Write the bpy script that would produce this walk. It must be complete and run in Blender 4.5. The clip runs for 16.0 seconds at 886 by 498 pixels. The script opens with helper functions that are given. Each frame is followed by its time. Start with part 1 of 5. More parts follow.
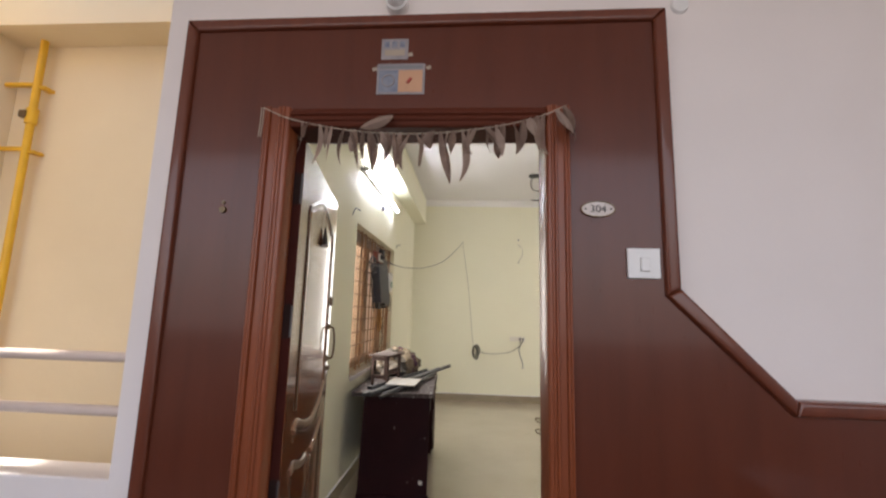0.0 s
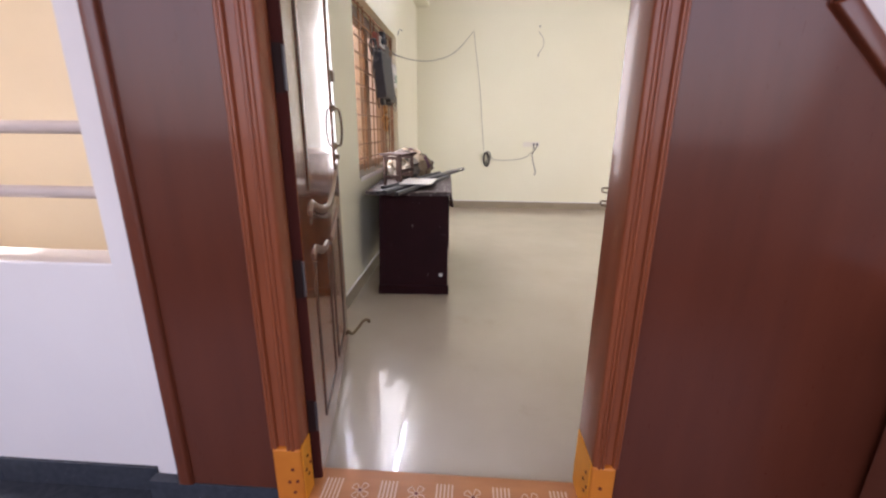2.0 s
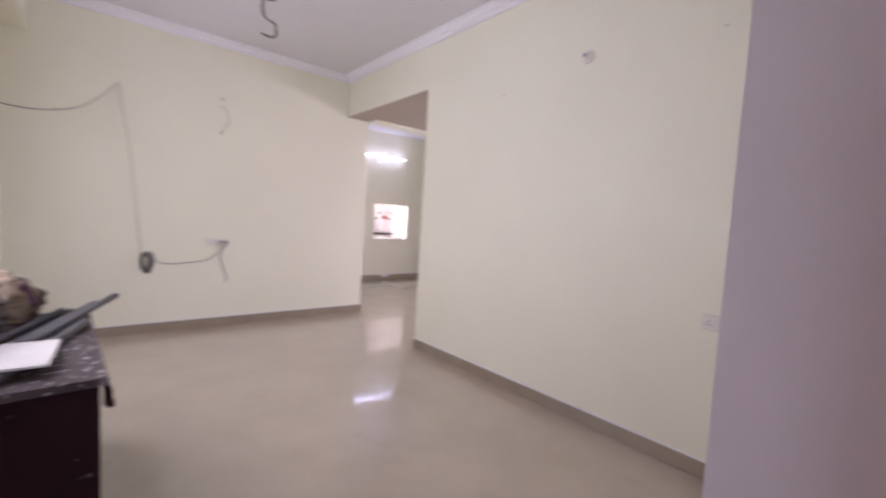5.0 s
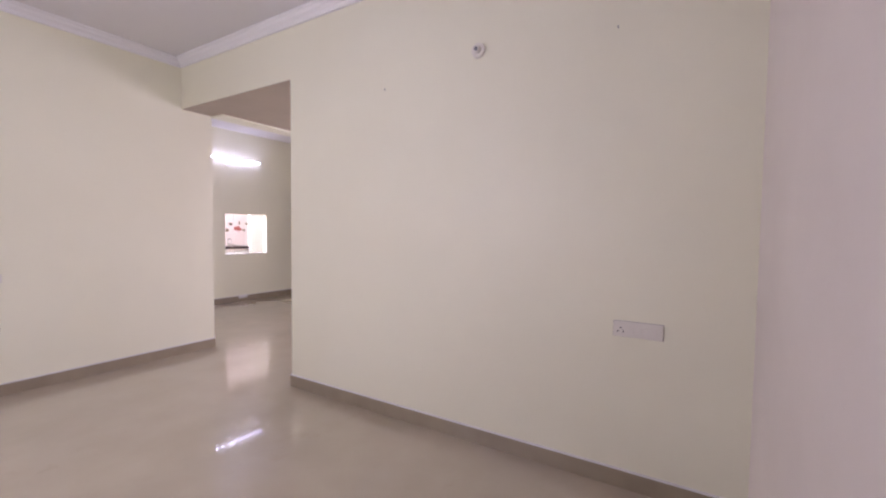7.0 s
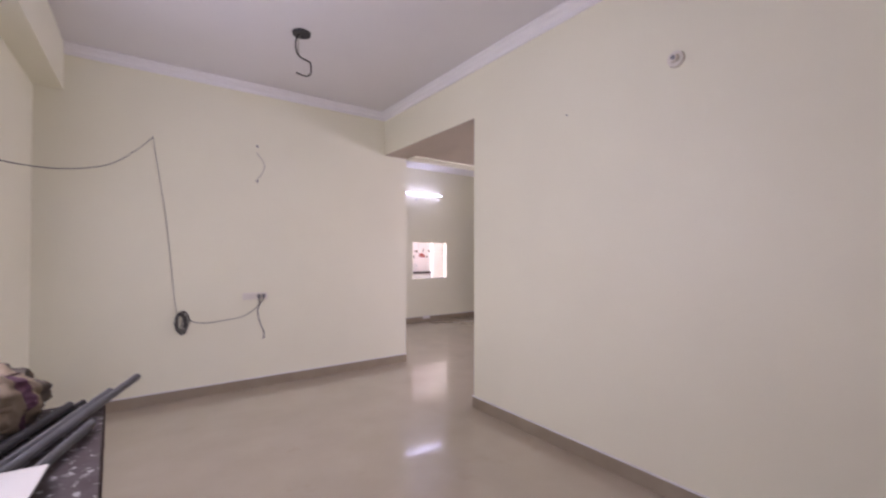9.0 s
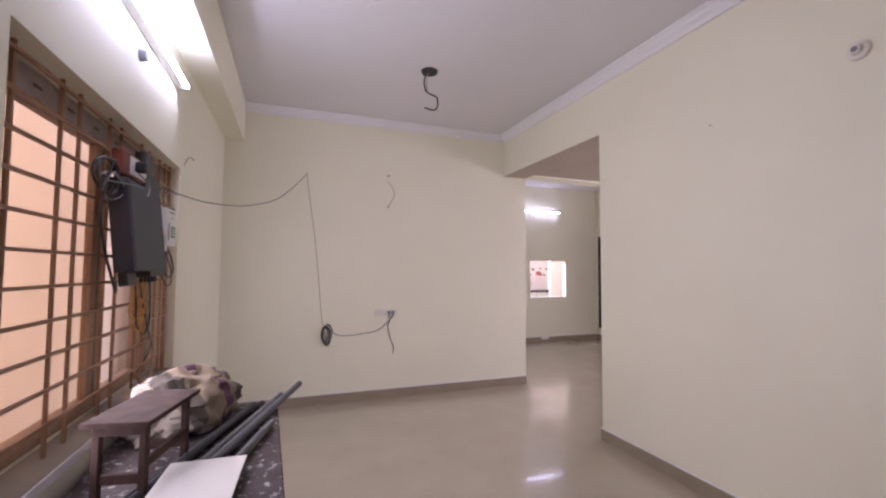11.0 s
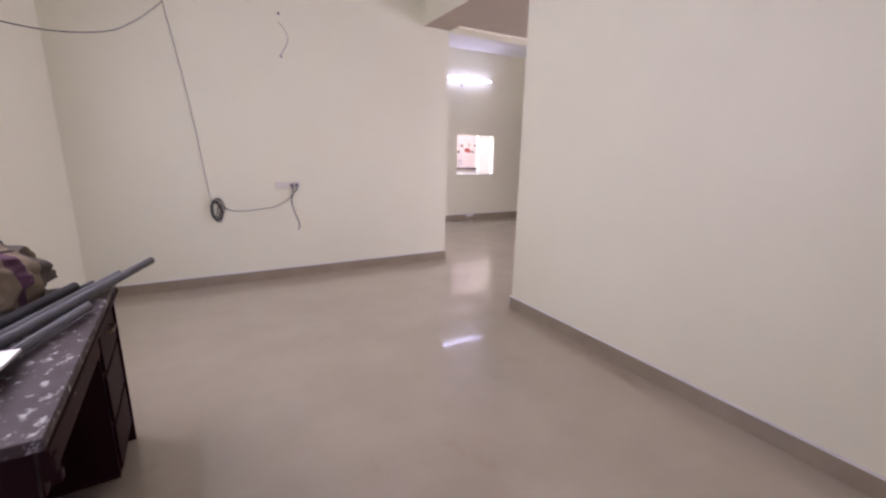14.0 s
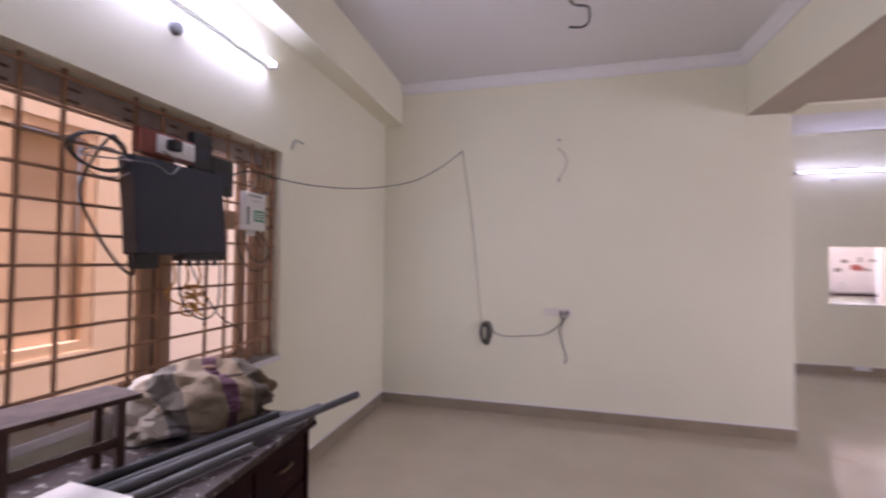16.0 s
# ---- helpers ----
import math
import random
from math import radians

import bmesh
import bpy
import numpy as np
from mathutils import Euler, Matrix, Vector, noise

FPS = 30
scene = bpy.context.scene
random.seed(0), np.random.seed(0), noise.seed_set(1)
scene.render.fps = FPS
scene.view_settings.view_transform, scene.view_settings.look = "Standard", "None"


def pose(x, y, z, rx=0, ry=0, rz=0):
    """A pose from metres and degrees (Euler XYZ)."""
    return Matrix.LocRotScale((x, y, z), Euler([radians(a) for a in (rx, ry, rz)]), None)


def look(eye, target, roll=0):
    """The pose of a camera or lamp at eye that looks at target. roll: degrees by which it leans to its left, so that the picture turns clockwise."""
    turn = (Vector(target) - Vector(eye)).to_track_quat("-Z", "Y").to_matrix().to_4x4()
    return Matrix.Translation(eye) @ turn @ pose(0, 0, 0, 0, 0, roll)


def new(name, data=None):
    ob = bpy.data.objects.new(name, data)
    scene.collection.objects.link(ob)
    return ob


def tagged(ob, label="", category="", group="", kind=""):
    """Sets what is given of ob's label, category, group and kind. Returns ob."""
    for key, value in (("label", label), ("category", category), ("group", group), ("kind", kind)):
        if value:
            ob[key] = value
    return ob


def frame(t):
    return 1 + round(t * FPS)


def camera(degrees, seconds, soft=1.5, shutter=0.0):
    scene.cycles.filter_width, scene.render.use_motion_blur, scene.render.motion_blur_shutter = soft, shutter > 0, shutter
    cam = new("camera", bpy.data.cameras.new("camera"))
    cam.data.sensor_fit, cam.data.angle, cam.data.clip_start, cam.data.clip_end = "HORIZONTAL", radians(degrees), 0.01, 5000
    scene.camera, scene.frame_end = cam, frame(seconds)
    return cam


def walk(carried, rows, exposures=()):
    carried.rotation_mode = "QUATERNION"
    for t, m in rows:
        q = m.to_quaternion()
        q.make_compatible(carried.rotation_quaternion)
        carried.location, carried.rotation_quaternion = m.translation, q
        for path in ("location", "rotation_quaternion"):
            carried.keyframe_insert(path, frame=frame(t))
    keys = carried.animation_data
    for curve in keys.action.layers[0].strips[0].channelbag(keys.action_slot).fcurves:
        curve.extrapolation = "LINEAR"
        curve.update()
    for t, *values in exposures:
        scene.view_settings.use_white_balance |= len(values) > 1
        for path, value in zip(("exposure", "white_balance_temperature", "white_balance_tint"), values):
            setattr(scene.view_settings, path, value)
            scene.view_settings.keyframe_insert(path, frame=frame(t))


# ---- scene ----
cam = camera(93.9, 16.0, soft=2.2, shutter=0.5)
PATH = [
    (0, (0.931, -0.96, 1.414), (0.792, 1.014, 1.705), 1.6),
    (0.5, (0.912, -0.947, 1.384), (0.755, 1.044, 1.496), 1.4),
    (1, (0.866, -0.896, 1.303), (0.698, 1.089, 1.13), 1.1),
    (1.5, (0.816, -0.825, 1.247), (0.658, 1.125, 0.834), 0.8),
    (2, (0.789, -0.649, 1.216), (0.664, 1.266, 0.653), 0.5),
    (2.5, (0.752, -0.466, 1.203), (0.679, 1.443, 0.61), 0.2),
    (3, (0.661, -0.253, 1.212), (0.666, 1.675, 0.683), 0.3),
    (3.5, (0.603, 0.015, 1.232), (0.762, 1.96, 0.794), 1.0),
    (4, (0.649, 0.233, 1.307), (1.015, 2.175, 0.997), 1.9),
    (4.5, (0.638, 0.431, 1.328), (1.396, 2.274, 1.154), 2.8),
    (5, (0.612, 0.594, 1.36), (1.898, 2.121, 1.232), 3.4),
    (5.2, (0.58, 0.621, 1.349), (2.027, 1.997, 1.229), 3.6),
    (7.3, (0.825, 1.064, 1.422), (2.53, 2.105, 1.332), 0.6),
    (7.5, (0.806, 1.069, 1.415), (2.448, 2.208, 1.326), 0.6),
    (8, (0.768, 1.102, 1.42), (2.249, 2.443, 1.332), 0.4),
    (8.5, (0.764, 1.109, 1.419), (2.082, 2.613, 1.37), 0.3),
    (9, (0.739, 1.107, 1.431), (1.903, 2.733, 1.458), 0.1),
    (9.5, (0.719, 1.104, 1.466), (1.718, 2.832, 1.597), -0.3),
    (9.7, (0.702, 1.105, 1.47), (1.634, 2.866, 1.644), -0.2),
    (11.8, (0.644, 1.103, 1.486), (1.291, 2.994, 1.413), 0.7),
    (12, (0.647, 1.106, 1.475), (1.344, 2.974, 1.32), 1.0),
    (12.5, (0.612, 1.146, 1.408), (1.451, 2.928, 1.06), 1.9),
    (13, (0.639, 1.199, 1.344), (1.605, 2.876, 0.839), 2.3),
    (13.5, (0.822, 1.238, 1.339), (1.877, 2.853, 0.812), 1.9),
    (14, (0.998, 1.354, 1.342), (1.948, 3.055, 0.888), 1.1),
    (14.5, (1.179, 1.495, 1.335), (1.88, 3.336, 0.988), 0.5),
    (15, (1.37, 1.649, 1.399), (1.751, 3.605, 1.231), 0.1),
    (15.5, (1.534, 1.761, 1.446), (1.54, 3.761, 1.452), 0.2),
    (16, (1.584, 1.893, 1.451), (1.102, 3.834, 1.508), 0.6),
]
walk(cam, [(t, look(eye, target, roll)) for t, eye, target, roll in PATH],
     exposures=[(0.0, 1.22, 6300, 9), (1.2, 1.3, 6250, 14), (2.0, 1.68, 5900, 18), (3.0, 1.68, 5450, 26), (3.5, 1.48, 5450, 31), (4.0, 1.35, 5450, 28), (5.0, 1.2, 5500, 29), (7.5, 1.09, 5640, 32), (9.7, 0.94, 5600, 32), (12.0, 0.86, 5750, 31), (13.0, 1.22, 5400, 30), (13.6, 1.18, 5540, 31), (16.0, 0.75, 5600, 34)])

# ---- light ----
world = bpy.data.worlds.new("sky")
scene.world = world
world.use_nodes = True
sky = world.node_tree.nodes.new("ShaderNodeTexSky")
sky.sky_type = "NISHITA"
sky.sun_disc = False
sky.sun_elevation = radians(79.4)
sky.sun_rotation = radians(57.7)
sky.dust_density = 5.0
sky.ozone_density = 0.6
world.node_tree.links.new(sky.outputs[0], world.node_tree.nodes["Background"].inputs[0])
world.node_tree.nodes["Background"].inputs[1].default_value = 0.15
sun_data = bpy.data.lights.new("sun", "SUN")
sun_data.energy = 5.0
sun_data.angle = radians(4)
sun_data.color = (1.0, 0.94, 0.84)
sun = new("sun", sun_data)
sun.matrix_world = look((1.9, 1.2, 12), (0, 0, 0))


def area_light(name, m, sx, sy, power, color):
    d = bpy.data.lights.new(name, "AREA")
    d.shape, d.size, d.size_y, d.energy, d.color = "RECTANGLE", sx, sy, power, color
    ob = new(name, d)
    ob.matrix_world = m
    return ob


# Added lamp in place of sky, at the corridor's unseen open side.
area_light("corridor_sky_fill", look((0.5, -2.84, 2.1), (0.5, 0.0, 1.3)), 7.0, 2.1, 30.0, (1.0, 0.88, 0.85))
area_light("sky_at_window", look((0.035, 3.33, 1.49), (1.0, 3.33, 1.49)), 1.70, 1.26, 15.0, (1.0, 0.93, 0.86))
# Added fill lamp for passage and far room, at an invented unseen opening.
area_light("passage_fill", look((6.99, 4.0, 1.55), (5.0, 5.0, 1.4)), 1.3, 1.2, 36.0, (1.0, 0.90, 0.90))
# Added fill lamp in front of the solid kitchen wall; no window there.
area_light("kitchen_fill", look((4.32, 9.6, 1.9), (6.0, 9.7, 1.4)), 1.2, 1.2, 75.0, (1.0, 0.95, 0.95))


# ---- materials ----
def ramp_between(nt, fac, a, b):
    mix = nt.nodes.new("ShaderNodeMix")
    mix.data_type = "RGBA"
    nt.links.new(fac, mix.inputs[0])
    mix.inputs[6].default_value, mix.inputs[7].default_value = (*a, 1), (*b, 1)
    return mix.outputs[2]


def material(name, a, b=None, rough=0.5, metal=0.0, scale=6.0, fine=60.0, bump=0.1, depth=0.002, stretch=(1, 1, 1),
             coat=0.0, coat_rough=0.08, spec=0.5, spread=0.06, emit=None, power=0.0, sharp=None, spot=None):
    """Two-scale noise paint: a and b are mixed by large noise, fine noise gives bump and gloss changes."""
    m = bpy.data.materials.new(name)
    m.use_nodes = True
    nt = m.node_tree
    p = nt.nodes["Principled BSDF"]
    tc = nt.nodes.new("ShaderNodeTexCoord")
    mp = nt.nodes.new("ShaderNodeMapping")
    mp.inputs["Scale"].default_value = stretch
    nt.links.new(tc.outputs["Object"], mp.inputs[0])
    n1 = nt.nodes.new("ShaderNodeTexNoise")
    n1.inputs["Scale"].default_value, n1.inputs["Detail"].default_value = scale, 5
    n2 = nt.nodes.new("ShaderNodeTexNoise")
    n2.inputs["Scale"].default_value, n2.inputs["Detail"].default_value = fine, 4
    for n in (n1, n2):
        nt.links.new(mp.outputs[0], n.inputs["Vector"])
    fac = n1.outputs["Fac"]
    cr = nt.nodes.new("ShaderNodeValToRGB")
    lo, hi = sharp if sharp else (0.3, 0.7)
    cr.color_ramp.elements[0].position, cr.color_ramp.elements[1].position = lo, hi
    nt.links.new(fac, cr.inputs[0])
    col = ramp_between(nt, cr.outputs[0], a, b if b else tuple(c * 0.88 for c in a))
    if spot:
        colour, limit, size, soft = spot
        n3 = nt.nodes.new("ShaderNodeTexNoise")
        n3.inputs["Scale"].default_value, n3.inputs["Detail"].default_value, n3.inputs["Roughness"].default_value = size, 9, 0.68
        nt.links.new(tc.outputs["Object"], n3.inputs["Vector"])
        c3 = nt.nodes.new("ShaderNodeValToRGB")
        c3.color_ramp.elements[0].position, c3.color_ramp.elements[1].position = limit, limit + soft
        nt.links.new(n3.outputs["Fac"], c3.inputs[0])
        mix = nt.nodes.new("ShaderNodeMix")
        mix.data_type = "RGBA"
        nt.links.new(c3.outputs[0], mix.inputs[0])
        nt.links.new(col, mix.inputs[6])
        mix.inputs[7].default_value = (*colour, 1)
        col = mix.outputs[2]
    nt.links.new(col, p.inputs["Base Color"])
    mr = nt.nodes.new("ShaderNodeMapRange")
    mr.inputs[3].default_value, mr.inputs[4].default_value = max(rough - spread, 0.02), min(rough + spread, 1)
    nt.links.new(n2.outputs["Fac"], mr.inputs[0])
    nt.links.new(mr.outputs[0], p.inputs["Roughness"])
    p.inputs["Metallic"].default_value = metal
    p.inputs["Specular IOR Level"].default_value = spec
    p.inputs["Coat Weight"].default_value = coat
    p.inputs["Coat Roughness"].default_value = coat_rough
    if bump:
        bp = nt.nodes.new("ShaderNodeBump")
        bp.inputs["Strength"].default_value, bp.inputs["Distance"].default_value = bump, depth
        nt.links.new(n2.outputs["Fac"], bp.inputs["Height"])
        nt.links.new(bp.outputs[0], p.inputs["Normal"])
    if emit:
        p.inputs["Emission Color"].default_value = (*emit, 1)
        p.inputs["Emission Strength"].default_value = power
    return m


WALL = material("wall_paint", (0.85, 0.832, 0.66), (0.82, 0.80, 0.63), 0.5, scale=1.3, fine=35, bump=0.12, depth=0.003)
WALL_W = material("white_wall_paint", (0.81, 0.745, 0.71), (0.75, 0.685, 0.65), 0.6, scale=1.5, fine=40, bump=0.15, depth=0.003)
CEIL = material("ceiling_paint", (0.86, 0.85, 0.84), (0.83, 0.82, 0.81), 0.7, scale=1.0, fine=30, bump=0.1)
# Ceiling white darkened in the colour for its shade beside the cornice.
CEILSLAB = material("white_ceiling_in_shade", (0.75, 0.735, 0.735), (0.715, 0.70, 0.70), 0.7, scale=1.0, fine=30, bump=0.1)
PLASTER = material("white_plaster", (0.82, 0.80, 0.80), None, 0.6, scale=8, fine=60)
# Soffit beige, about half as bright as the wall colour.
SOFFIT = material("darker_soffit_beige", (0.44, 0.38, 0.295), (0.39, 0.335, 0.26), 0.6, scale=2, fine=40)
FLOOR = material("polished_tile", (0.495, 0.425, 0.330), (0.445, 0.381, 0.294), 0.24, scale=2.2, fine=9, bump=0.003, depth=0.002, spread=0.03, coat=0.7, coat_rough=0.05, spec=0.8, spot=((0.40, 0.335, 0.25), 0.60, 1.7, 0.16))
SKIRT = material("skirting_tile", (0.34, 0.285, 0.20), (0.29, 0.24, 0.17), 0.3, scale=5, fine=50)
WELL = material("beige_outdoor_paint", (0.85, 0.71, 0.49), (0.79, 0.65, 0.44), 0.8, scale=1.5, fine=25, bump=0.3, depth=0.004)
SHAFT = material("peach_outdoor_paint", (0.86, 0.71, 0.58), (0.79, 0.63, 0.50), 0.8, scale=2.5, fine=25, bump=0.3, depth=0.004, stretch=(1, 1, 0.35))
GRANITE = material("dark_granite", (0.045, 0.050, 0.062), (0.03, 0.034, 0.042), 0.25, scale=40, fine=160, bump=0.05)
PANEL = material("varnished_teak_panel", (0.112, 0.029, 0.0145), (0.094, 0.024, 0.012), 0.3, scale=3, fine=45, bump=0.05, stretch=(6, 6, 0.7), spec=0.25, coat=0.38, coat_rough=0.12)
TRIMWOOD = material("teak_trim", (0.145, 0.036, 0.015), (0.115, 0.028, 0.012), 0.35, scale=4, fine=50, bump=0.06, stretch=(8, 8, 0.8), spec=0.35, coat=0.5, coat_rough=0.1)
CASING = material("orange_teak_casing", (0.255, 0.065, 0.022), (0.20, 0.050, 0.017), 0.4, scale=4, fine=50, bump=0.06, stretch=(8, 8, 0.8), spec=0.35, coat=0.3, coat_rough=0.1)
IVORY = material("ivory_plastic", (0.80, 0.765, 0.68), (0.76, 0.725, 0.64), 0.35, scale=10, fine=90, bump=0.03)
LEAF_WOOD = material("door_teak", (0.24, 0.064, 0.014), (0.165, 0.044, 0.010), 0.25, scale=3, fine=40, bump=0.03, stretch=(7, 7, 0.6), coat=0.7, coat_rough=0.08)
DESK = material("dark_maroon_laminate", (0.026, 0.0055, 0.0075), (0.019, 0.0045, 0.006), 0.6, spec=0.12, scale=5, fine=80, bump=0.1, spot=((0.35, 0.30, 0.28), 0.665, 30, 0.03))
DESKTOP = material("paint_spattered_desktop", (0.060, 0.044, 0.043), (0.105, 0.085, 0.083), 0.6, spec=0.2, scale=9, fine=70, bump=0.2, spot=((0.42, 0.40, 0.39), 0.56, 30, 0.06))
WHITE = material("white_plastic", (0.80, 0.79, 0.77), (0.76, 0.75, 0.73), 0.35, scale=10, fine=90, bump=0.03)
STEEL = material("brushed_steel", (0.55, 0.53, 0.50), (0.48, 0.46, 0.44), 0.3, 1.0, scale=8, fine=120, bump=0.05)
BLACK = material("black_plastic", (0.020, 0.020, 0.022), (0.028, 0.028, 0.03), 0.45, scale=10, fine=120, bump=0.05)
TUBE = material("lit_tube", (0.9, 0.9, 0.9), None, 0.4, bump=0, emit=(0.88, 0.89, 1.0), power=26.0)
TUBE_FAR = material("lit_tube_far", (0.9, 0.9, 0.9), None, 0.4, bump=0, emit=(0.82, 0.82, 1.0), power=11.0)


# ---- builders ----
def bm_box(bm, x0, x1, y0, y1, z0, z1, bevel=0.0, m=None):
    vs = [bm.verts.new((x, y, z)) for x in (x0, x1) for y in (y0, y1) for z in (z0, z1)]
    fs = [bm.faces.new([vs[i] for i in f]) for f in ((0, 1, 3, 2), (4, 6, 7, 5), (0, 4, 5, 1), (2, 3, 7, 6), (0, 2, 6, 4), (1, 5, 7, 3))]
    if m is not None:
        bmesh.ops.transform(bm, matrix=m, verts=vs)
    if bevel:
        es = list({e for f in fs for e in f.edges})
        bmesh.ops.bevel(bm, geom=es, offset=bevel, segments=2, profile=0.5, affect="EDGES")
    return vs


def box_mesh(*a, **k):
    bm = bmesh.new()
    bm_box(bm, *a, **k)
    return bm


def boxes(*rows, bevel=0.0):
    bm = bmesh.new()
    for r in rows:
        bm_box(bm, *r, bevel=bevel)
    return bm


def cyl_between(bm, a, b, r, r2=None, seg=14):
    a, b = Vector(a), Vector(b)
    d = b - a
    m = Matrix.Translation((a + b) / 2) @ d.to_track_quat("Z", "Y").to_matrix().to_4x4()
    return bmesh.ops.create_cone(bm, cap_ends=True, segments=seg, radius1=r, radius2=r if r2 is None else r2, depth=d.length, matrix=m)["verts"]


def rod(a, b, r, r2=None, seg=14):
    bm = bmesh.new()
    cyl_between(bm, a, b, r, r2, seg)
    return bm


def sweep(points, r, seg=8, closed=False):
    """A round cord through points, smoothed."""
    pts = [Vector(p) for p in points]
    fine = []
    n = len(pts)
    for i in range(n if closed else n - 1):
        g = [pts[(i + k) % n] if closed else pts[min(max(i + k, 0), n - 1)] for k in (-1, 0, 1, 2)]
        for s in range(6):
            u = s / 6
            fine.append(0.5 * ((2 * g[1]) + (g[2] - g[0]) * u + (2 * g[0] - 5 * g[1] + 4 * g[2] - g[3]) * u * u + (3 * g[1] - g[0] - 3 * g[2] + g[3]) * u ** 3))
    if not closed:
        fine.append(pts[-1])
    bm = bmesh.new()
    rings = []
    k = len(fine)
    side = Vector((0.31, 0.52, 0.79)).normalized()
    for i, p in enumerate(fine):
        d = (fine[(i + 1) % k] - fine[i - 1]) if closed else (fine[min(i + 1, k - 1)] - fine[max(i - 1, 0)])
        d.normalize()
        side = (side - d * side.dot(d)).normalized()
        up = d.cross(side)
        rings.append([bm.verts.new(p + r * (math.cos(2 * math.pi * j / seg) * side + math.sin(2 * math.pi * j / seg) * up)) for j in range(seg)])
    for i in range(k if closed else k - 1):
        a, b = rings[i], rings[(i + 1) % k]
        for j in range(seg):
            bm.faces.new((a[j], a[(j + 1) % seg], b[(j + 1) % seg], b[j]))
    if not closed:
        bm.faces.new(rings[0][::-1])
        bm.faces.new(rings[-1])
    return bm


def prism(outline, axis, lo, hi):
    """Extrude a 2D outline along an axis. The outline gives the two other coordinates in order."""
    bm = bmesh.new()

    def put(p, v):
        q = list(p)
        q.insert("xyz".index(axis), v)
        return bm.verts.new(q)
    a, b = [put(p, lo) for p in outline], [put(p, hi) for p in outline]
    n = len(a)
    bm.faces.new(a)
    bm.faces.new(b[::-1])
    for i in range(n):
        bm.faces.new((a[i], b[i], b[(i + 1) % n], a[(i + 1) % n]))
    return bm


def mesh_of(name, bm, mat, smooth=False):
    bmesh.ops.recalc_face_normals(bm, faces=bm.faces)
    me = bpy.data.meshes.new(name)
    bm.to_mesh(me)
    bm.free()
    me.materials.append(mat)
    if smooth:
        for p in me.polygons:
            p.use_smooth = True
        me.set_sharp_from_angle(angle=radians(40))
    return me


def part(name, bm, mat, parent, label="", smooth=False):
    ob = new(name, mesh_of(name, bm, mat, smooth))
    ob.parent = parent
    if label:
        ob["label"] = label
    return ob


def thing(name, label, category, group="", kind="", at=None):
    ob = new(name)
    ob.empty_display_size = 0.1
    if at is not None:
        ob.matrix_world = at
    return tagged(ob, label, category, group, kind)


def solid(name, bm, mat, label, category, group="", kind="", smooth=False):
    return tagged(new(name, mesh_of(name, bm, mat, smooth)), label, category, group, kind)


def setting(name, bm, mat, label="", category="", smooth=False):
    return solid(name, bm, mat, label, category, "", "structure", smooth)


# ---- the large structure ----
R, B, YO, YF, SOF, CZ = 3.25, 5.92, 4.11, 0.78, 2.72, 3.26
W = -0.05           # face of the window wall
WX = 1.285          # reveal of the entrance wall
WY0, WY1, WZ0, WZ1 = 2.46, 4.195, 0.84, 2.135
P = 0.41            # face of the wood panelling
LX, RX, TOPZ = 0.280, 1.175, 2.04

setting("floor", box_mesh(-0.25, 8.0, P + 0.052, 12.4, -0.12, 0.0), FLOOR, "polished beige vitrified tile floor with faint reflections", "floor")
setting("corridor_floor", box_mesh(-3.2, 4.2, -3.0, P + 0.05, -0.16, -0.03), GRANITE, "dark blue-grey polished granite corridor floor", "floor")
setting("ceiling", box_mesh(-0.25, R + 0.001, YF - 0.3, B + 0.2, CZ, CZ + 0.12), CEILSLAB, "white painted ceiling slab, toned down for shade", "ceiling")
setting("wall_west", boxes((-0.25, W, YF - 0.3, WY0, 0, CZ), (-0.25, W, WY1, B + 0.2, 0, CZ), (-0.25, W, WY0, WY1, 0, WZ0), (-0.25, W, WY0, WY1, WZ1, CZ)),
        WALL, "pale cream painted wall with a window opening", "wall")
setting("wall_north", box_mesh(W, 3.575, B, B + 0.2, 0, CZ), WALL, "pale cream painted plaster wall", "wall")
setting("wall_east", boxes((R, R + 0.2, YF - 0.3, YO, 0, CZ), (R, R + 0.2, YO, B, SOF + 0.004, CZ)), WALL, "pale cream painted wall with a wide opening", "wall")
setting("wall_south", boxes((W, 0.13, P + 0.03, YF, -0.03, CZ), (WX, R, P + 0.03, YF, -0.03, CZ), (0.13, WX, P + 0.03, YF, 2.14, CZ)),
        WALL_W, "white painted wall around the entrance door", "wall")
setting("beam", box_mesh(W, 0.14, YF, B, 2.85, CZ), WALL, "painted ceiling beam over the window wall", "beam")
setting("soffit_passage", box_mesh(R + 0.004, 6.999, YO - 1.5, 5.70, SOF, SOF + 0.1), SOFFIT, "darker beige lowered soffit over the passage", "ceiling")
setting("soffit_end", box_mesh(R + 0.004, 3.574, 5.701, B - 0.001, SOF, CZ), SOFFIT, "darker beige soffit end over the opening", "ceiling")
setting("roof_slab", box_mesh(-0.1, 8.0, 0.62, 10.8, CZ + 0.125, CZ + 0.3), CEIL, "concrete roof slab above the rooms", "roof")
setting("soffit_beam", box_mesh(3.575, 6.999, 5.70, B, SOF - 0.02, CZ + 0.1), WALL, "painted beam between passage and far room", "beam")
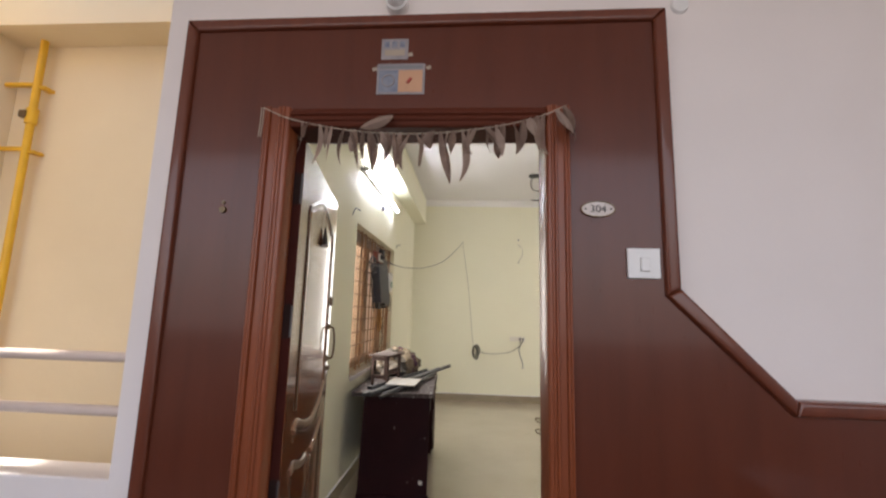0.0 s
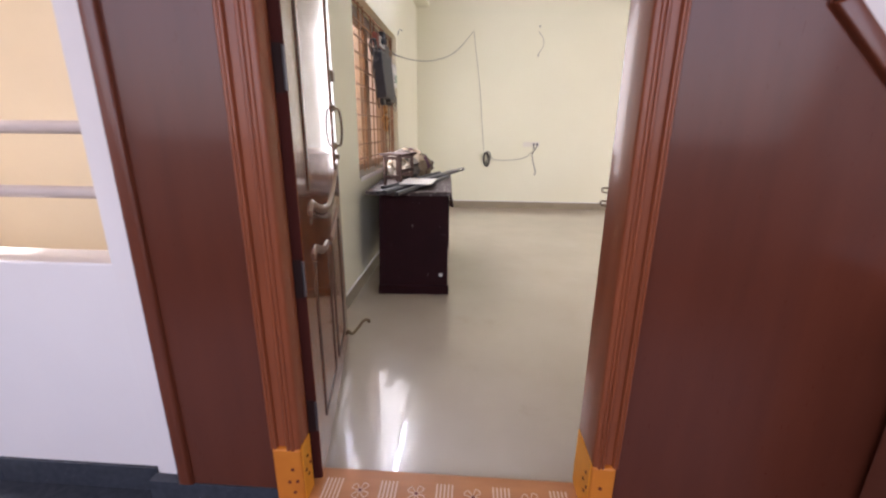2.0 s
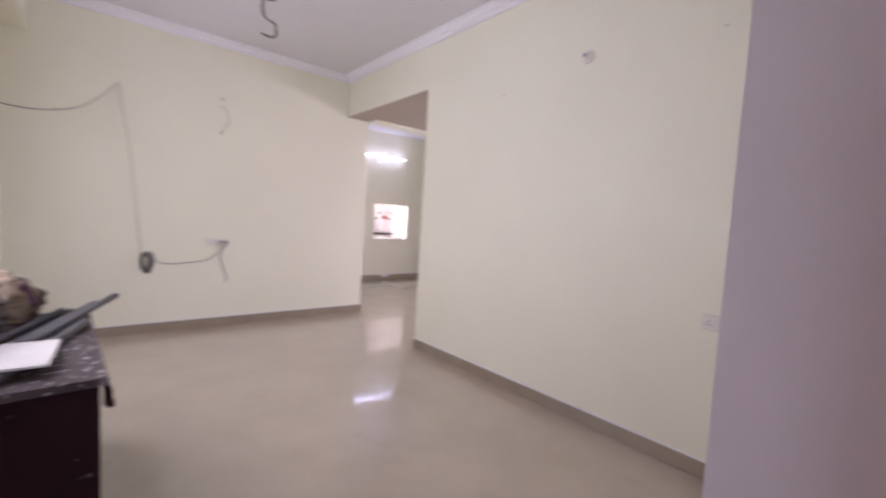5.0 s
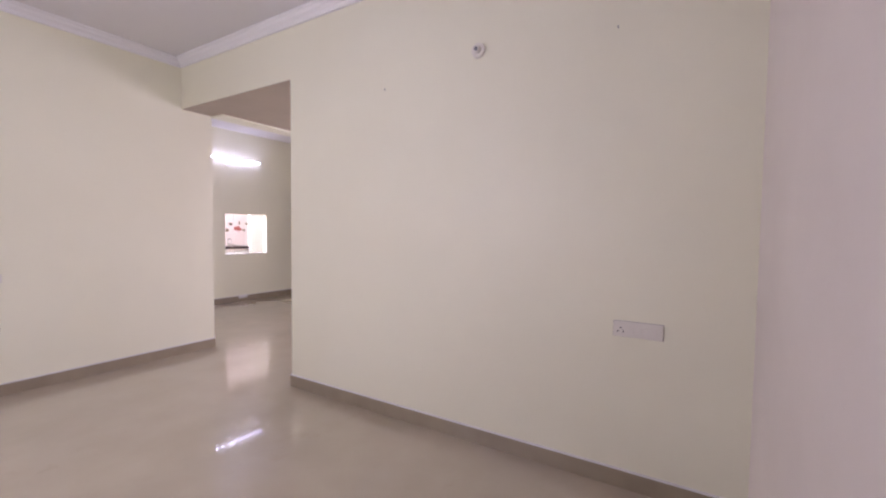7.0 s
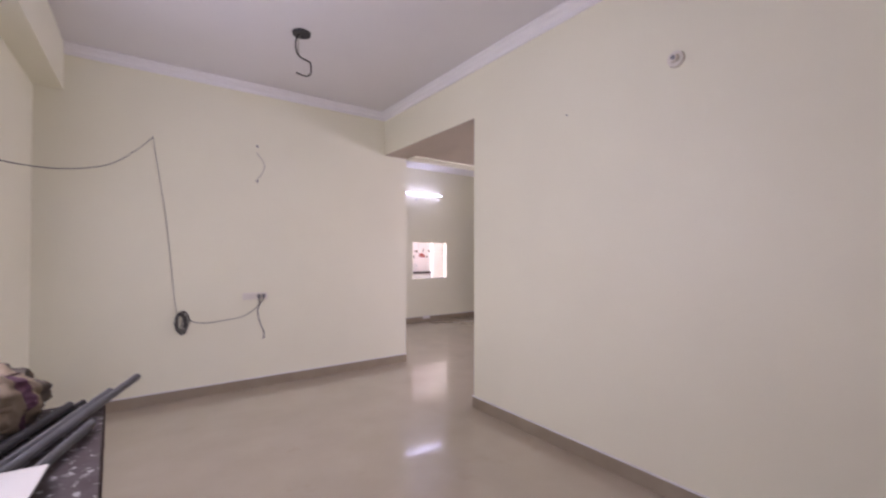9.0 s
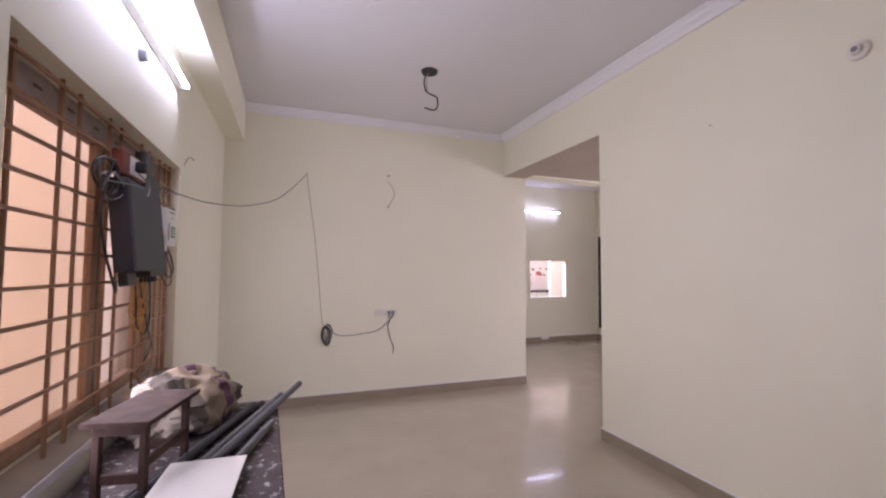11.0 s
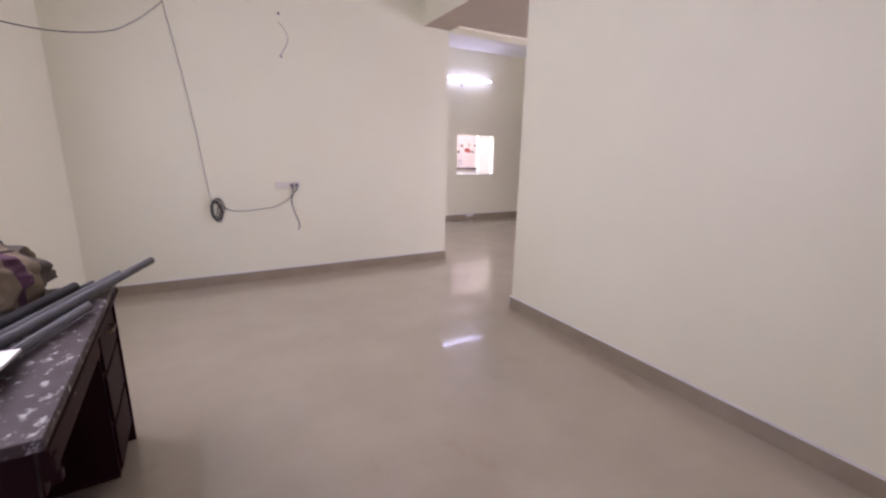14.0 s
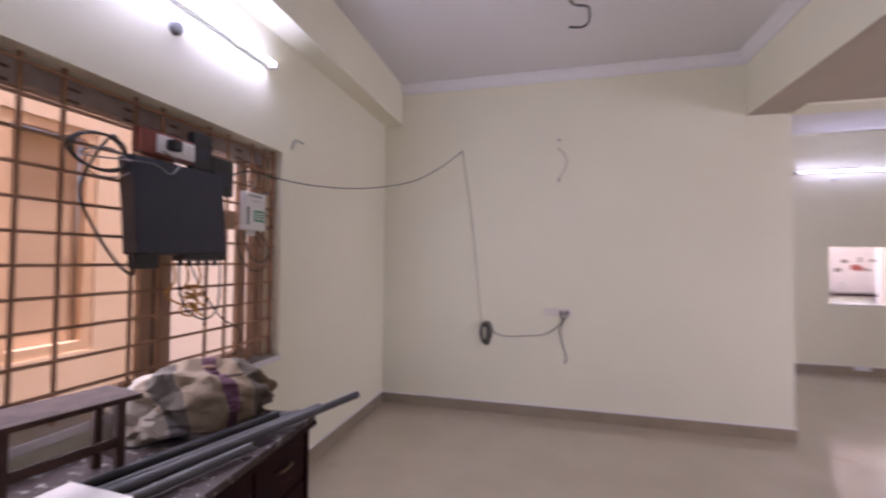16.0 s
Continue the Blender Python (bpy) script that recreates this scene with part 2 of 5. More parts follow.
# far room and kitchen
setting("wall_far_north", boxes((3.4, 5.32, 8.6, 8.72, 0, CZ), (6.2, 7.1, 8.6, 8.72, 0, CZ), (5.32, 6.2, 8.6, 8.72, 0, 0.92), (5.32, 6.2, 8.6, 8.72, 1.69, CZ)),
        WALL, "cream wall with a square kitchen serving hatch", "wall")
# The opening at y 3.3 to 4.7 is unseen, added for the passage lamp.
setting("wall_far_east", boxes((7.0, 7.25, 2.6, 3.3, 0, CZ), (7.0, 7.25, 3.3, 4.7, 0, 0.9), (7.0, 7.25, 3.3, 4.7, 2.2, CZ), (7.0, 7.25, 4.7, 7.60, 0, CZ), (7.0, 7.25, 8.51, 8.6, 0, CZ), (7.1, 7.25, 8.6, 12.3, 0, CZ), (7.0, 7.25, 7.60, 8.51, 2.235, CZ), (7.0, 7.25, 7.60, 8.51, 0, 0.24)), WALL, "cream wall of the far room with a doorway and an added unseen opening", "wall")
setting("wall_far_west", box_mesh(3.2, 3.4, B + 0.2, 8.72, 0, CZ), WALL, "cream wall of the far room", "wall")
setting("wall_passage_south", box_mesh(R + 0.2, 7.25, 2.6, 2.75, 0, CZ), WALL, "cream wall closing the passage", "wall")
setting("ceiling_far", boxes((3.2, 7.25, B, 8.72, CZ, CZ + 0.1)), CEIL, "white ceiling of the far room", "ceiling")
setting("kitchen_walls", boxes((4.3, 7.6, 10.6, 10.72, 0, CZ), (4.2, 4.3, 8.72, 10.72, 0, CZ)), WALL_W, "white kitchen walls", "wall")
setting("kitchen_ceiling", box_mesh(4.2, 7.6, 8.72, 10.72, CZ, CZ + 0.1), CEIL, "white kitchen ceiling", "ceiling")
# corridor
setting("corridor_wall", boxes((-0.25, W, P + 0.03, YF - 0.3, -0.03, 3.2), (R, 4.2, P + 0.03, YF, -0.03, 3.2)), WALL_W, "white painted corridor wall", "wall")
setting("corridor_ceiling", box_mesh(-3.2, 4.2, -3.0, P + 0.03, 3.2, 3.32), CEIL, "white corridor ceiling", "ceiling")
setting("corridor_parapet_south", box_mesh(-3.2, 4.2, -3.0, -2.85, -0.16, 0.95), WALL_W, "unseen white parapet on the assumed open side of the corridor", "parapet")
setting("corridor_wall_west", box_mesh(-3.32, -3.2, -3.0, 0.6, -0.16, 3.2), WALL_W, "white wall at the corridor end", "wall")
setting("corridor_wall_end", box_mesh(4.2, 4.32, -3.0, P + 0.4, -0.16, 3.2), WALL_W, "white painted corridor end wall", "wall")

# ---- more materials ----
GRILLE = material("brown_painted_iron", (0.34, 0.20, 0.12), (0.26, 0.15, 0.09), 0.55, 0.2, scale=12, fine=120, bump=0.2)
WINWOOD = material("brown_window_wood", (0.44, 0.29, 0.19), (0.36, 0.23, 0.15), 0.5, scale=4, fine=60, bump=0.15, stretch=(6, 6, 0.8))
RECESSDARK = material("dark_recess_brown", (0.10, 0.068, 0.05), (0.075, 0.05, 0.038), 0.5, scale=4, fine=60, bump=0.1)
GREYPIPE = material("grey_pvc", (0.115, 0.115, 0.12), (0.085, 0.085, 0.09), 0.5, scale=14, fine=90, bump=0.15, spot=((0.33, 0.32, 0.31), 0.66, 18, 0.06))
DARKPIPE = material("dark_pvc", (0.028, 0.028, 0.032), (0.045, 0.045, 0.048), 0.5, scale=14, fine=90, bump=0.15)
TILEW = material("white_ceramic", (0.78, 0.76, 0.72), (0.74, 0.715, 0.67), 0.25, scale=7, fine=60, bump=0.02)
STOOLWOOD = material("worn_stool_wood", (0.042, 0.022, 0.017), (0.075, 0.046, 0.037), 0.7, spec=0.15, scale=9, fine=70, bump=0.25, stretch=(2, 2, 2))
CABLE = material("black_cable", (0.03, 0.029, 0.03), (0.04, 0.04, 0.04), 0.5, bump=0)
GREYCABLE = material("grey_cable", (0.36, 0.35, 0.29), (0.28, 0.27, 0.225), 0.55, bump=0)
YELLOWWIRE = material("yellow_wire", (0.55, 0.27, 0.05), (0.45, 0.21, 0.035), 0.5, bump=0)
YELLOW = material("yellow_paint", (0.80, 0.46, 0.02), (0.72, 0.40, 0.02), 0.4, scale=8, fine=60)
RAIL = material("grey_rail_paint", (0.64, 0.53, 0.46), (0.56, 0.46, 0.40), 0.45, 0.0, scale=8, fine=60)
TURMERIC = material("turmeric_paint", (0.62, 0.20, 0.015), (0.52, 0.15, 0.012), 0.55, scale=9, fine=60, bump=0.2)
TURMERIC2 = material("bright_turmeric_paint", (0.80, 0.33, 0.015), (0.70, 0.27, 0.012), 0.55, scale=9, fine=60, bump=0.2)
KUMKUM = material("vermilion_dot", (0.14, 0.018, 0.012), None, 0.7, bump=0)
ORANGEWOOD = material("painted_threshold", (0.50, 0.21, 0.07), (0.42, 0.17, 0.055), 0.4, scale=6, fine=60, bump=0.15, stretch=(1, 5, 5))
CHALK = material("chalk_white", (0.75, 0.55, 0.40), None, 0.8, bump=0)
LEAFDRY = material("dry_leaf", (0.40, 0.285, 0.225), (0.26, 0.175, 0.135), 0.7, scale=25, fine=120, bump=0.3)
LEAFDRY2 = material("pale_dry_leaf", (0.56, 0.43, 0.35), (0.42, 0.31, 0.25), 0.7, scale=25, fine=120, bump=0.3)
TWINE = material("twine", (0.42, 0.34, 0.26), None, 0.8, bump=0.2)
PAPERBLUE = material("blue_print", (0.13, 0.15, 0.22), (0.26, 0.27, 0.31), 0.5, scale=30, fine=80)
PAPERGREY = material("grey_paper", (0.33, 0.30, 0.30), (0.24, 0.22, 0.23), 0.5, scale=30, fine=90)
PAPERPEACH = material("peach_print", (0.60, 0.34, 0.20), None, 0.5, scale=10)
REDPRINT = material("red_print", (0.40, 0.05, 0.03), None, 0.5, bump=0)
BLUEBOX = material("slate_metal_case", (0.026, 0.029, 0.046), (0.032, 0.036, 0.055), 0.5, 0.0, scale=6, fine=90, bump=0.08)
REDBOX = material("red_brown_board", (0.22, 0.060, 0.040), (0.17, 0.045, 0.03), 0.5, scale=8, fine=70)
GREEN = material("green_label", (0.06, 0.26, 0.16), None, 0.5, bump=0)
GREYINK = material("grey_ink", (0.22, 0.22, 0.23), None, 0.6, bump=0)
BRASS = material("dull_brass", (0.20, 0.14, 0.085), (0.14, 0.10, 0.06), 0.42, 0.9, scale=12, fine=80)
DOORDARK = material("dark_brown_door", (0.028, 0.016, 0.013), (0.02, 0.012, 0.010), 0.45, scale=4, fine=50)
CABINET = material("teak_cabinet", (0.19, 0.062, 0.035), (0.145, 0.046, 0.027), 0.35, scale=3, fine=45, bump=0.08, stretch=(6, 6, 0.7), coat=0.2)
GREYTOP = material("grey_laminate", (0.33, 0.31, 0.33), (0.28, 0.26, 0.28), 0.35, scale=8, fine=80)
NUMBERPLATE = material("silver_plate", (0.46, 0.40, 0.36), (0.38, 0.33, 0.30), 0.4, 0.5, scale=9, fine=70)
BLACKSTONE = material("black_counter_stone", (0.03, 0.012, 0.012), (0.02, 0.01, 0.01), 0.2, scale=20, fine=120)
KTILE = material("kitchen_wall_tile", (0.80, 0.70, 0.66), (0.76, 0.66, 0.62), 0.25, scale=5, fine=60, bump=0.03)
FRUIT = material("fruit_motif", (0.42, 0.10, 0.07), (0.30, 0.07, 0.05), 0.4, scale=20)
FRUIT2 = material("leaf_motif", (0.16, 0.13, 0.08), (0.22, 0.16, 0.10), 0.4, scale=20)
PANE = bpy.data.materials.new("frosted_pane")
PANE.use_nodes = True
_p = PANE.node_tree.nodes["Principled BSDF"]
_p.inputs["Base Color"].default_value = (0.88, 0.78, 0.66, 1)
_p.inputs["Transmission Weight"].default_value = 1.0
_p.inputs["Roughness"].default_value = 0.12
_p.inputs["IOR"].default_value = 1.05
BAGCLOTH = bpy.data.materials.new("plaid_cloth")
BAGCLOTH.use_nodes = True


def plaid(m):
    """Broad woven check: bands along the cloth's length and width in cream, grey, olive and purple."""
    nt = m.node_tree
    p = nt.nodes["Principled BSDF"]
    p.inputs["Roughness"].default_value = 0.9
    tc = nt.nodes.new("ShaderNodeTexCoord")
    warp = nt.nodes.new("ShaderNodeTexNoise")
    warp.inputs["Scale"].default_value, warp.inputs["Detail"].default_value = 4, 1
    nt.links.new(tc.outputs["Object"], warp.inputs["Vector"])
    add = nt.nodes.new("ShaderNodeVectorMath")
    add.operation = "MULTIPLY_ADD"
    nt.links.new(warp.outputs["Color"], add.inputs[0])
    add.inputs[1].default_value = (0.16, 0.16, 0.16)
    nt.links.new(tc.outputs["Object"], add.inputs[2])
    cols = []
    for turn, axis, bands in ((0.35, 1, ((0.0, (0.16, 0.125, 0.085)), (0.16, (0.40, 0.36, 0.31)), (0.30, (0.15, 0.145, 0.14)), (0.40, (0.43, 0.385, 0.325)), (0.56, (0.17, 0.085, 0.165)), (0.64, (0.42, 0.37, 0.30)), (0.76, (0.17, 0.16, 0.15)), (0.86, (0.29, 0.235, 0.165)))),
                              (-0.3, 0, ((0.0, (0.88, 0.83, 0.76)), (0.30, (1.0, 1.0, 1.0)), (0.48, (0.55, 0.52, 0.45)), (0.56, (1.0, 0.98, 0.95)), (0.78, (0.62, 0.54, 0.44))))):
        mp = nt.nodes.new("ShaderNodeMapping")
        mp.inputs["Rotation"].default_value = (0.0, 0.9 if axis == 0 else 0.2, turn)
        nt.links.new(add.outputs[0], mp.inputs[0])
        sep = nt.nodes.new("ShaderNodeSeparateXYZ")
        nt.links.new(mp.outputs[0], sep.inputs[0])
        mr = nt.nodes.new("ShaderNodeMapRange")
        lim = 0.36 if axis == 1 else 0.24
        mr.inputs[1].default_value, mr.inputs[2].default_value = -lim + 0.08, lim + 0.08
        nt.links.new(sep.outputs[axis], mr.inputs[0])
        cr = nt.nodes.new("ShaderNodeValToRGB")
        cr.color_ramp.interpolation = "CONSTANT"
        while len(cr.color_ramp.elements) < len(bands):
            cr.color_ramp.elements.new(0.5)
        for el, (at, tone) in zip(cr.color_ramp.elements, bands):
            el.position, el.color = at, (*tone, 1)
        nt.links.new(mr.outputs[0], cr.inputs[0])
        cols.append(cr.outputs[0])
    mix = nt.nodes.new("ShaderNodeMix")
    mix.data_type, mix.blend_type = "RGBA", "MULTIPLY"
    mix.inputs[0].default_value = 1.0
    nt.links.new(cols[0], mix.inputs[6])
    nt.links.new(cols[1], mix.inputs[7])
    nt.links.new(mix.outputs[2], p.inputs["Base Color"])
    n = nt.nodes.new("ShaderNodeTexNoise")
    n.inputs["Scale"].default_value = 220
    b = nt.nodes.new("ShaderNodeBump")
    b.inputs["Strength"].default_value, b.inputs["Distance"].default_value = 0.4, 0.002
    nt.links.new(n.outputs["Fac"], b.inputs["Height"])
    nt.links.new(b.outputs[0], p.inputs["Normal"])


plaid(BAGCLOTH)

# ---- skirting, cornices ----
SK = 0.100


def skirting(x0, x1, y0, y1):
    base = setting("baseboard", box_mesh(x0, x1, y0, y1, 0, SK, bevel=0.003), SKIRT, "taupe tile skirting along the wall foot", "skirting")
    part("grout_line", box_mesh(x0 - (0.001 if x0 > 1 and x1 - x0 < 0.1 else 0), x1 + (0.001 if x0 < 1 and x1 - x0 < 0.1 else 0), y0 - (0.001 if y1 - y0 < 0.1 and y0 > 1 else 0), y1, SK - 0.001, SK + 0.007), PLASTER, base, "white grout line")


skirting(W, W + 0.012, YF, B - 0.012)
skirting(W, 3.575, B - 0.012, B)
skirting(R - 0.012, R, YF, YO)
skirting(R - 0.012, R + 0.2, YO, YO + 0.012)
skirting(WX, R - 0.012, YF, YF + 0.012)
skirting(3.4, 7.0, 8.588, 8.6)
skirting(6.988, 7.0, 2.8, 8.588)
skirting(3.575, 3.587, B, B + 0.2)


def cornice(name, axis, lo, hi, outline):
    setting(name, prism(outline, axis, lo, hi), CEIL, "stepped white plaster cornice under the ceiling", "cornice")


STEP = ((0, 0), (0.075, 0), (0.075, 0.016), (0.060, 0.024), (0.050, 0.045), (0.024, 0.065), (0.018, 0.095), (0, 0.095))
cornice("cornice_north", "x", 0.14, R - 0.001, [(B - 0.001 - a * 0.8, CZ - 0.001 - b) for a, b in STEP])
cornice("cornice_east", "y", YF, B - 0.03, [(R - 0.001 - a, CZ - 0.001 - b) for a, b in STEP])

# ---- outer wall cladding ----
cladding = thing("wood_cladding", "reddish brown varnished wood cladding around the entrance door", "wall panelling", kind="structure")


def outline_panel(outline, y0, y1):
    return prism(outline, "y", y0, y1)


part("board", outline_panel([(-0.148, 0.06), (LX - 0.095, 0.06), (LX - 0.095, TOPZ + 0.06), (RX + 0.080, TOPZ + 0.06), (RX + 0.080, 0.06), (3.0, 0.06), (3.0, 1.16),
                             (1.91, 1.16), (1.59, 1.49), (1.59, 2.465), (-0.148, 2.455)], P, P + 0.03), PANEL, cladding)
TW = 0.046


def trim_run(a, b, a2, b2):
    bm = prism([a, b, b2, a2], "y", P - 0.018, P + 0.028)
    bmesh.ops.bevel(bm, geom=[e for e in bm.edges if all(v.co.y < P for v in e.verts)], offset=0.013, segments=4, profile=0.5, affect="EDGES")
    part("trim", bm, TRIMWOOD, cladding, smooth=True)


k1, k2 = (1.595, 1.50), (1.915, 1.172)
k1i, k2i = (1.595 - TW, 1.478), (1.905, 1.172 - TW)
trim_run((-0.158, 0.06), (-0.158, 2.475), (-0.158 + TW, 0.06), (-0.158 + TW, 2.475 - TW))
trim_run((-0.158, 2.475), (1.595, 2.485), (-0.158 + TW, 2.475 - TW), (1.595 - TW, 2.485 - TW))
trim_run((1.595, 2.485), k1, (1.595 - TW, 2.485 - TW), k1i)
trim_run(k1, k2, k1i, k2i)
trim_run(k2, (3.0, 1.172), k2i, (3.0, 1.172 - TW))

# ---- door frame ----
FY0, FY1 = 0.385, 0.532
frame_thing = thing("door_frame", "varnished teak door frame with fluted casing and turmeric-painted feet", "door frame", kind="structure")


def post(x_in, sign, w, y1):
    """A frame post with a fluted front; x_in is the opening side, sign points away from the opening."""
    prof = [(0, y1), (0, FY0 + 0.010), (0.003, FY0 + 0.003), (0.008, FY0), (0.013, FY0)]
    for c, d, r in ((0.0185, 0.0, 0.005), (0.0290, 0.002, 0.005), (0.0610, 0.004, 0.0045), (0.0700, 0.007, 0.0045)):
        if c > 0.05:
            prof += [(0.0355, FY0 + 0.010), (0.0555, FY0 + 0.010)] if c < 0.065 else []
        prof += [(c - r * math.cos(math.pi * k / 7), FY0 + d - 0.006 * math.sin(math.pi * k / 7)) for k in range(8)]
    prof += [(0.075, FY0 + 0.016), (0.075, y1)]
    pts = [(x_in + sign * a * w / 0.075, b) for a, b in prof]
    part("post", prism(pts, "z", 0.24, TOPZ + 0.075), CASING, frame_thing, smooth=True)
    foot = part("post_foot", boxes((min(x_in, x_in + sign * (w - 0.008)), max(x_in, x_in + sign * (w - 0.008)), FY0 - 0.004, y1, -0.03, 0.245), bevel=0.008), TURMERIC, frame_thing, "orange turmeric-painted foot with red dots")
    part("inner_face", box_mesh(min(x_in, x_in - sign * 0.003), max(x_in, x_in - sign * 0.003), FY0 + 0.006, y1 - 0.004, 0.04, 0.25), TURMERIC2, foot, "bright yellow turmeric face")
    for i, (u, z) in enumerate(((0.03, 0.17), (0.018, 0.125), (0.03, 0.08), (0.044, 0.12))):
        part("dot", rod((x_in + sign * u, FY0 - 0.007, z), (x_in + sign * u, FY0 - 0.002, z), 0.0055, seg=10), KUMKUM, foot)
    for i, (u, z) in enumerate(((0.035, 0.19), (0.018, 0.15), (0.035, 0.12), (0.052, 0.15))):
        part("dot", rod((x_in - sign * 0.003, FY0 + u, z), (x_in - sign * 0.006, FY0 + u, z), 0.005, seg=10), KUMKUM, foot)


post(LX, -1, 0.100, 0.456)
post(RX, 1, 0.080, 0.545)
# Dark colour here stands for the shade in the hinge gap.
part("back_packing", box_mesh(0.13, 0.252, 0.458, 0.54, 0, 2.12), RECESSDARK, frame_thing, "packing painted dark for the shaded gap behind the hinges")
headprof = [(FY1, TOPZ), (FY0 + 0.010, TOPZ), (FY0 + 0.003, TOPZ + 0.003), (FY0, TOPZ + 0.010), (FY0, TOPZ + 0.018)]
for c, d in ((0.029, 0.0), (0.052, 0.003)):
    headprof += [(FY0 + d - 0.007 * math.sin(math.pi * k / 7), TOPZ + c - 0.009 * math.cos(math.pi * k / 7)) for k in range(8)]
headprof += [(FY0 + 0.008, TOPZ + 0.0635), (FY0 + 0.016, TOPZ + 0.075), (FY1, TOPZ + 0.075)]
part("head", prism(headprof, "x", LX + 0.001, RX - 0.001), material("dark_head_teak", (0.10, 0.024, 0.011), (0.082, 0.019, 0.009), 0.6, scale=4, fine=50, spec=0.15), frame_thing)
part("packing", box_mesh(RX + 0.086, WX, P + 0.035, 0.555, 0, 2.12), CASING, frame_thing)
for z in (1.013, 1.050):
    part("keeper", sweep([(RX - 0.001, 0.535, z - 0.006), (RX - 0.012, 0.547, z - 0.005), (RX - 0.014, 0.551, z + 0.005), (RX - 0.001, 0.539, z + 0.007)], 0.0022), BRASS, frame_thing, "dull metal bolt keeper")
sill = thing("threshold", "orange-painted wooden threshold with white chalk patterns", "threshold", kind="structure")
part("board", box_mesh(LX - 0.01, RX + 0.01, FY0 - 0.02, FY1, -0.03, 0.04, bevel=0.008), ORANGEWOOD, sill)
for i in range(5):
    cx = LX + 0.09 + i * 0.19
    for j in range(5):
        part("chalk_line", box_mesh(cx - 0.05 + j * 0.013, cx - 0.044 + j * 0.013, FY0 + 0.005, FY0 + 0.10, 0.0395, 0.0412), CHALK, sill)
    for s in (0, 1, 2, 3):
        a = s * math.pi / 2 + 0.6
        part("chalk_petal", sweep([(cx + 0.075, FY0 + 0.055, 0.0405), (cx + 0.075 + 0.03 * math.cos(a), FY0 + 0.055 + 0.032 * math.sin(a), 0.0405), (cx + 0.075 + 0.03 * math.cos(a + 0.7), FY0 + 0.055 + 0.032 * math.sin(a + 0.7), 0.0405), (cx + 0.075, FY0 + 0.055, 0.0405)], 0.0018, seg=5), CHALK, sill)
    part("dot", rod((cx + 0.075, FY0 + 0.055, 0.0395), (cx + 0.075, FY0 + 0.055, 0.0425), 0.006, seg=10), KUMKUM, sill)

# ---- door leaf ----
leaf = thing("entrance_door", "glossy varnished teak door with carved panels, standing open", "door", at=pose(0.266, 0.470, 0, 0, 0, 11.2))
leaf["kind"] = "structure"
LW, LT = 0.985, 0.040
part("slab", box_mesh(0, LT, 0.0015, LW, 0.045, 2.03, bevel=0.002), LEAF_WOOD, leaf)
part("hinge_edge", box_mesh(0.001, LT - 0.001, -0.0005, 0.0012, 0.046, 2.029), material("matt_maroon_edge", (0.060, 0.013, 0.009), (0.045, 0.010, 0.007), 0.75, spec=0.1, bump=0.05), leaf, "dark maroon hinge edge")


def bead(points, r, closed=False, mat=None, label="", flat=0.55):
    bm = sweep(points, r, 8, closed)
    for v in bm.verts:
        v.co.x = LT + max((v.co.x - LT) * flat, -0.001) if v.co.x > LT else LT - 0.001
    return part("moulding", bm, mat or LEAF_WOOD, leaf, label, True)


def arch(y0, y1, z0, z1, rise):
    pts = [(LT, y0, z0)] + [(LT, y0, z0 + (z1 - z0) * k / 6) for k in range(1, 7)]
    for k in range(1, 10):
        u = k / 10
        pts.append((LT, y0 + (y1 - y0) * u, z1 + rise * math.sin(math.pi * u)))
    pts += [(LT, y1, z1 - (z1 - z0) * k / 6) for k in range(0, 7)]
    return pts


# Wavy beads are paler than the door teak, the straight ones darker.
LIGHTBEAD = material("pale_moulding", (0.30, 0.20, 0.14), (0.24, 0.15, 0.10), 0.3, scale=10, fine=50, coat=0.3)
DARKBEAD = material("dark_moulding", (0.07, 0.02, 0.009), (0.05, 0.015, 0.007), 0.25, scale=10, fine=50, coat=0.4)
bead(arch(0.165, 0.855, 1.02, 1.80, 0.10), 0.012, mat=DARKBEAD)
bead(arch(0.195, 0.825, 1.04, 1.785, 0.09), 0.007)
wave = [(LT, 0.155, 0.945), (LT, 0.19, 0.968), (LT, 0.25, 0.955), (LT, 0.33, 0.93), (LT, 0.45, 0.905), (LT, 0.57, 0.90), (LT, 0.69, 0.925), (LT, 0.79, 0.965), (LT, 0.86, 1.01)]
bead(wave, 0.017, mat=LIGHTBEAD, label="pale wavy moulding")
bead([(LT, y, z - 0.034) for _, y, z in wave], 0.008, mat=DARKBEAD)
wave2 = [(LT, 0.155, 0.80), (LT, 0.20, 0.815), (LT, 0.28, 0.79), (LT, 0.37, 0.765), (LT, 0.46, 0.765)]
bead(wave2, 0.016, mat=LIGHTBEAD, label="pale wavy moulding")
bead([(LT, 0.58, 0.75), (LT, 0.65, 0.765), (LT, 0.74, 0.79), (LT, 0.83, 0.83)], 0.014, mat=LIGHTBEAD, label="pale wavy moulding")
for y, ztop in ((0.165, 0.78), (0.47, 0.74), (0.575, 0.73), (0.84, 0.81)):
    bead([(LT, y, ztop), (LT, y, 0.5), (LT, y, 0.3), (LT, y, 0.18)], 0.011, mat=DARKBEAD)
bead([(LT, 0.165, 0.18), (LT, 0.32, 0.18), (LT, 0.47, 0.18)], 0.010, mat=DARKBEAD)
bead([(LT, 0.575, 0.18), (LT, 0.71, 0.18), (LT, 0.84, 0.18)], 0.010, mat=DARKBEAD)
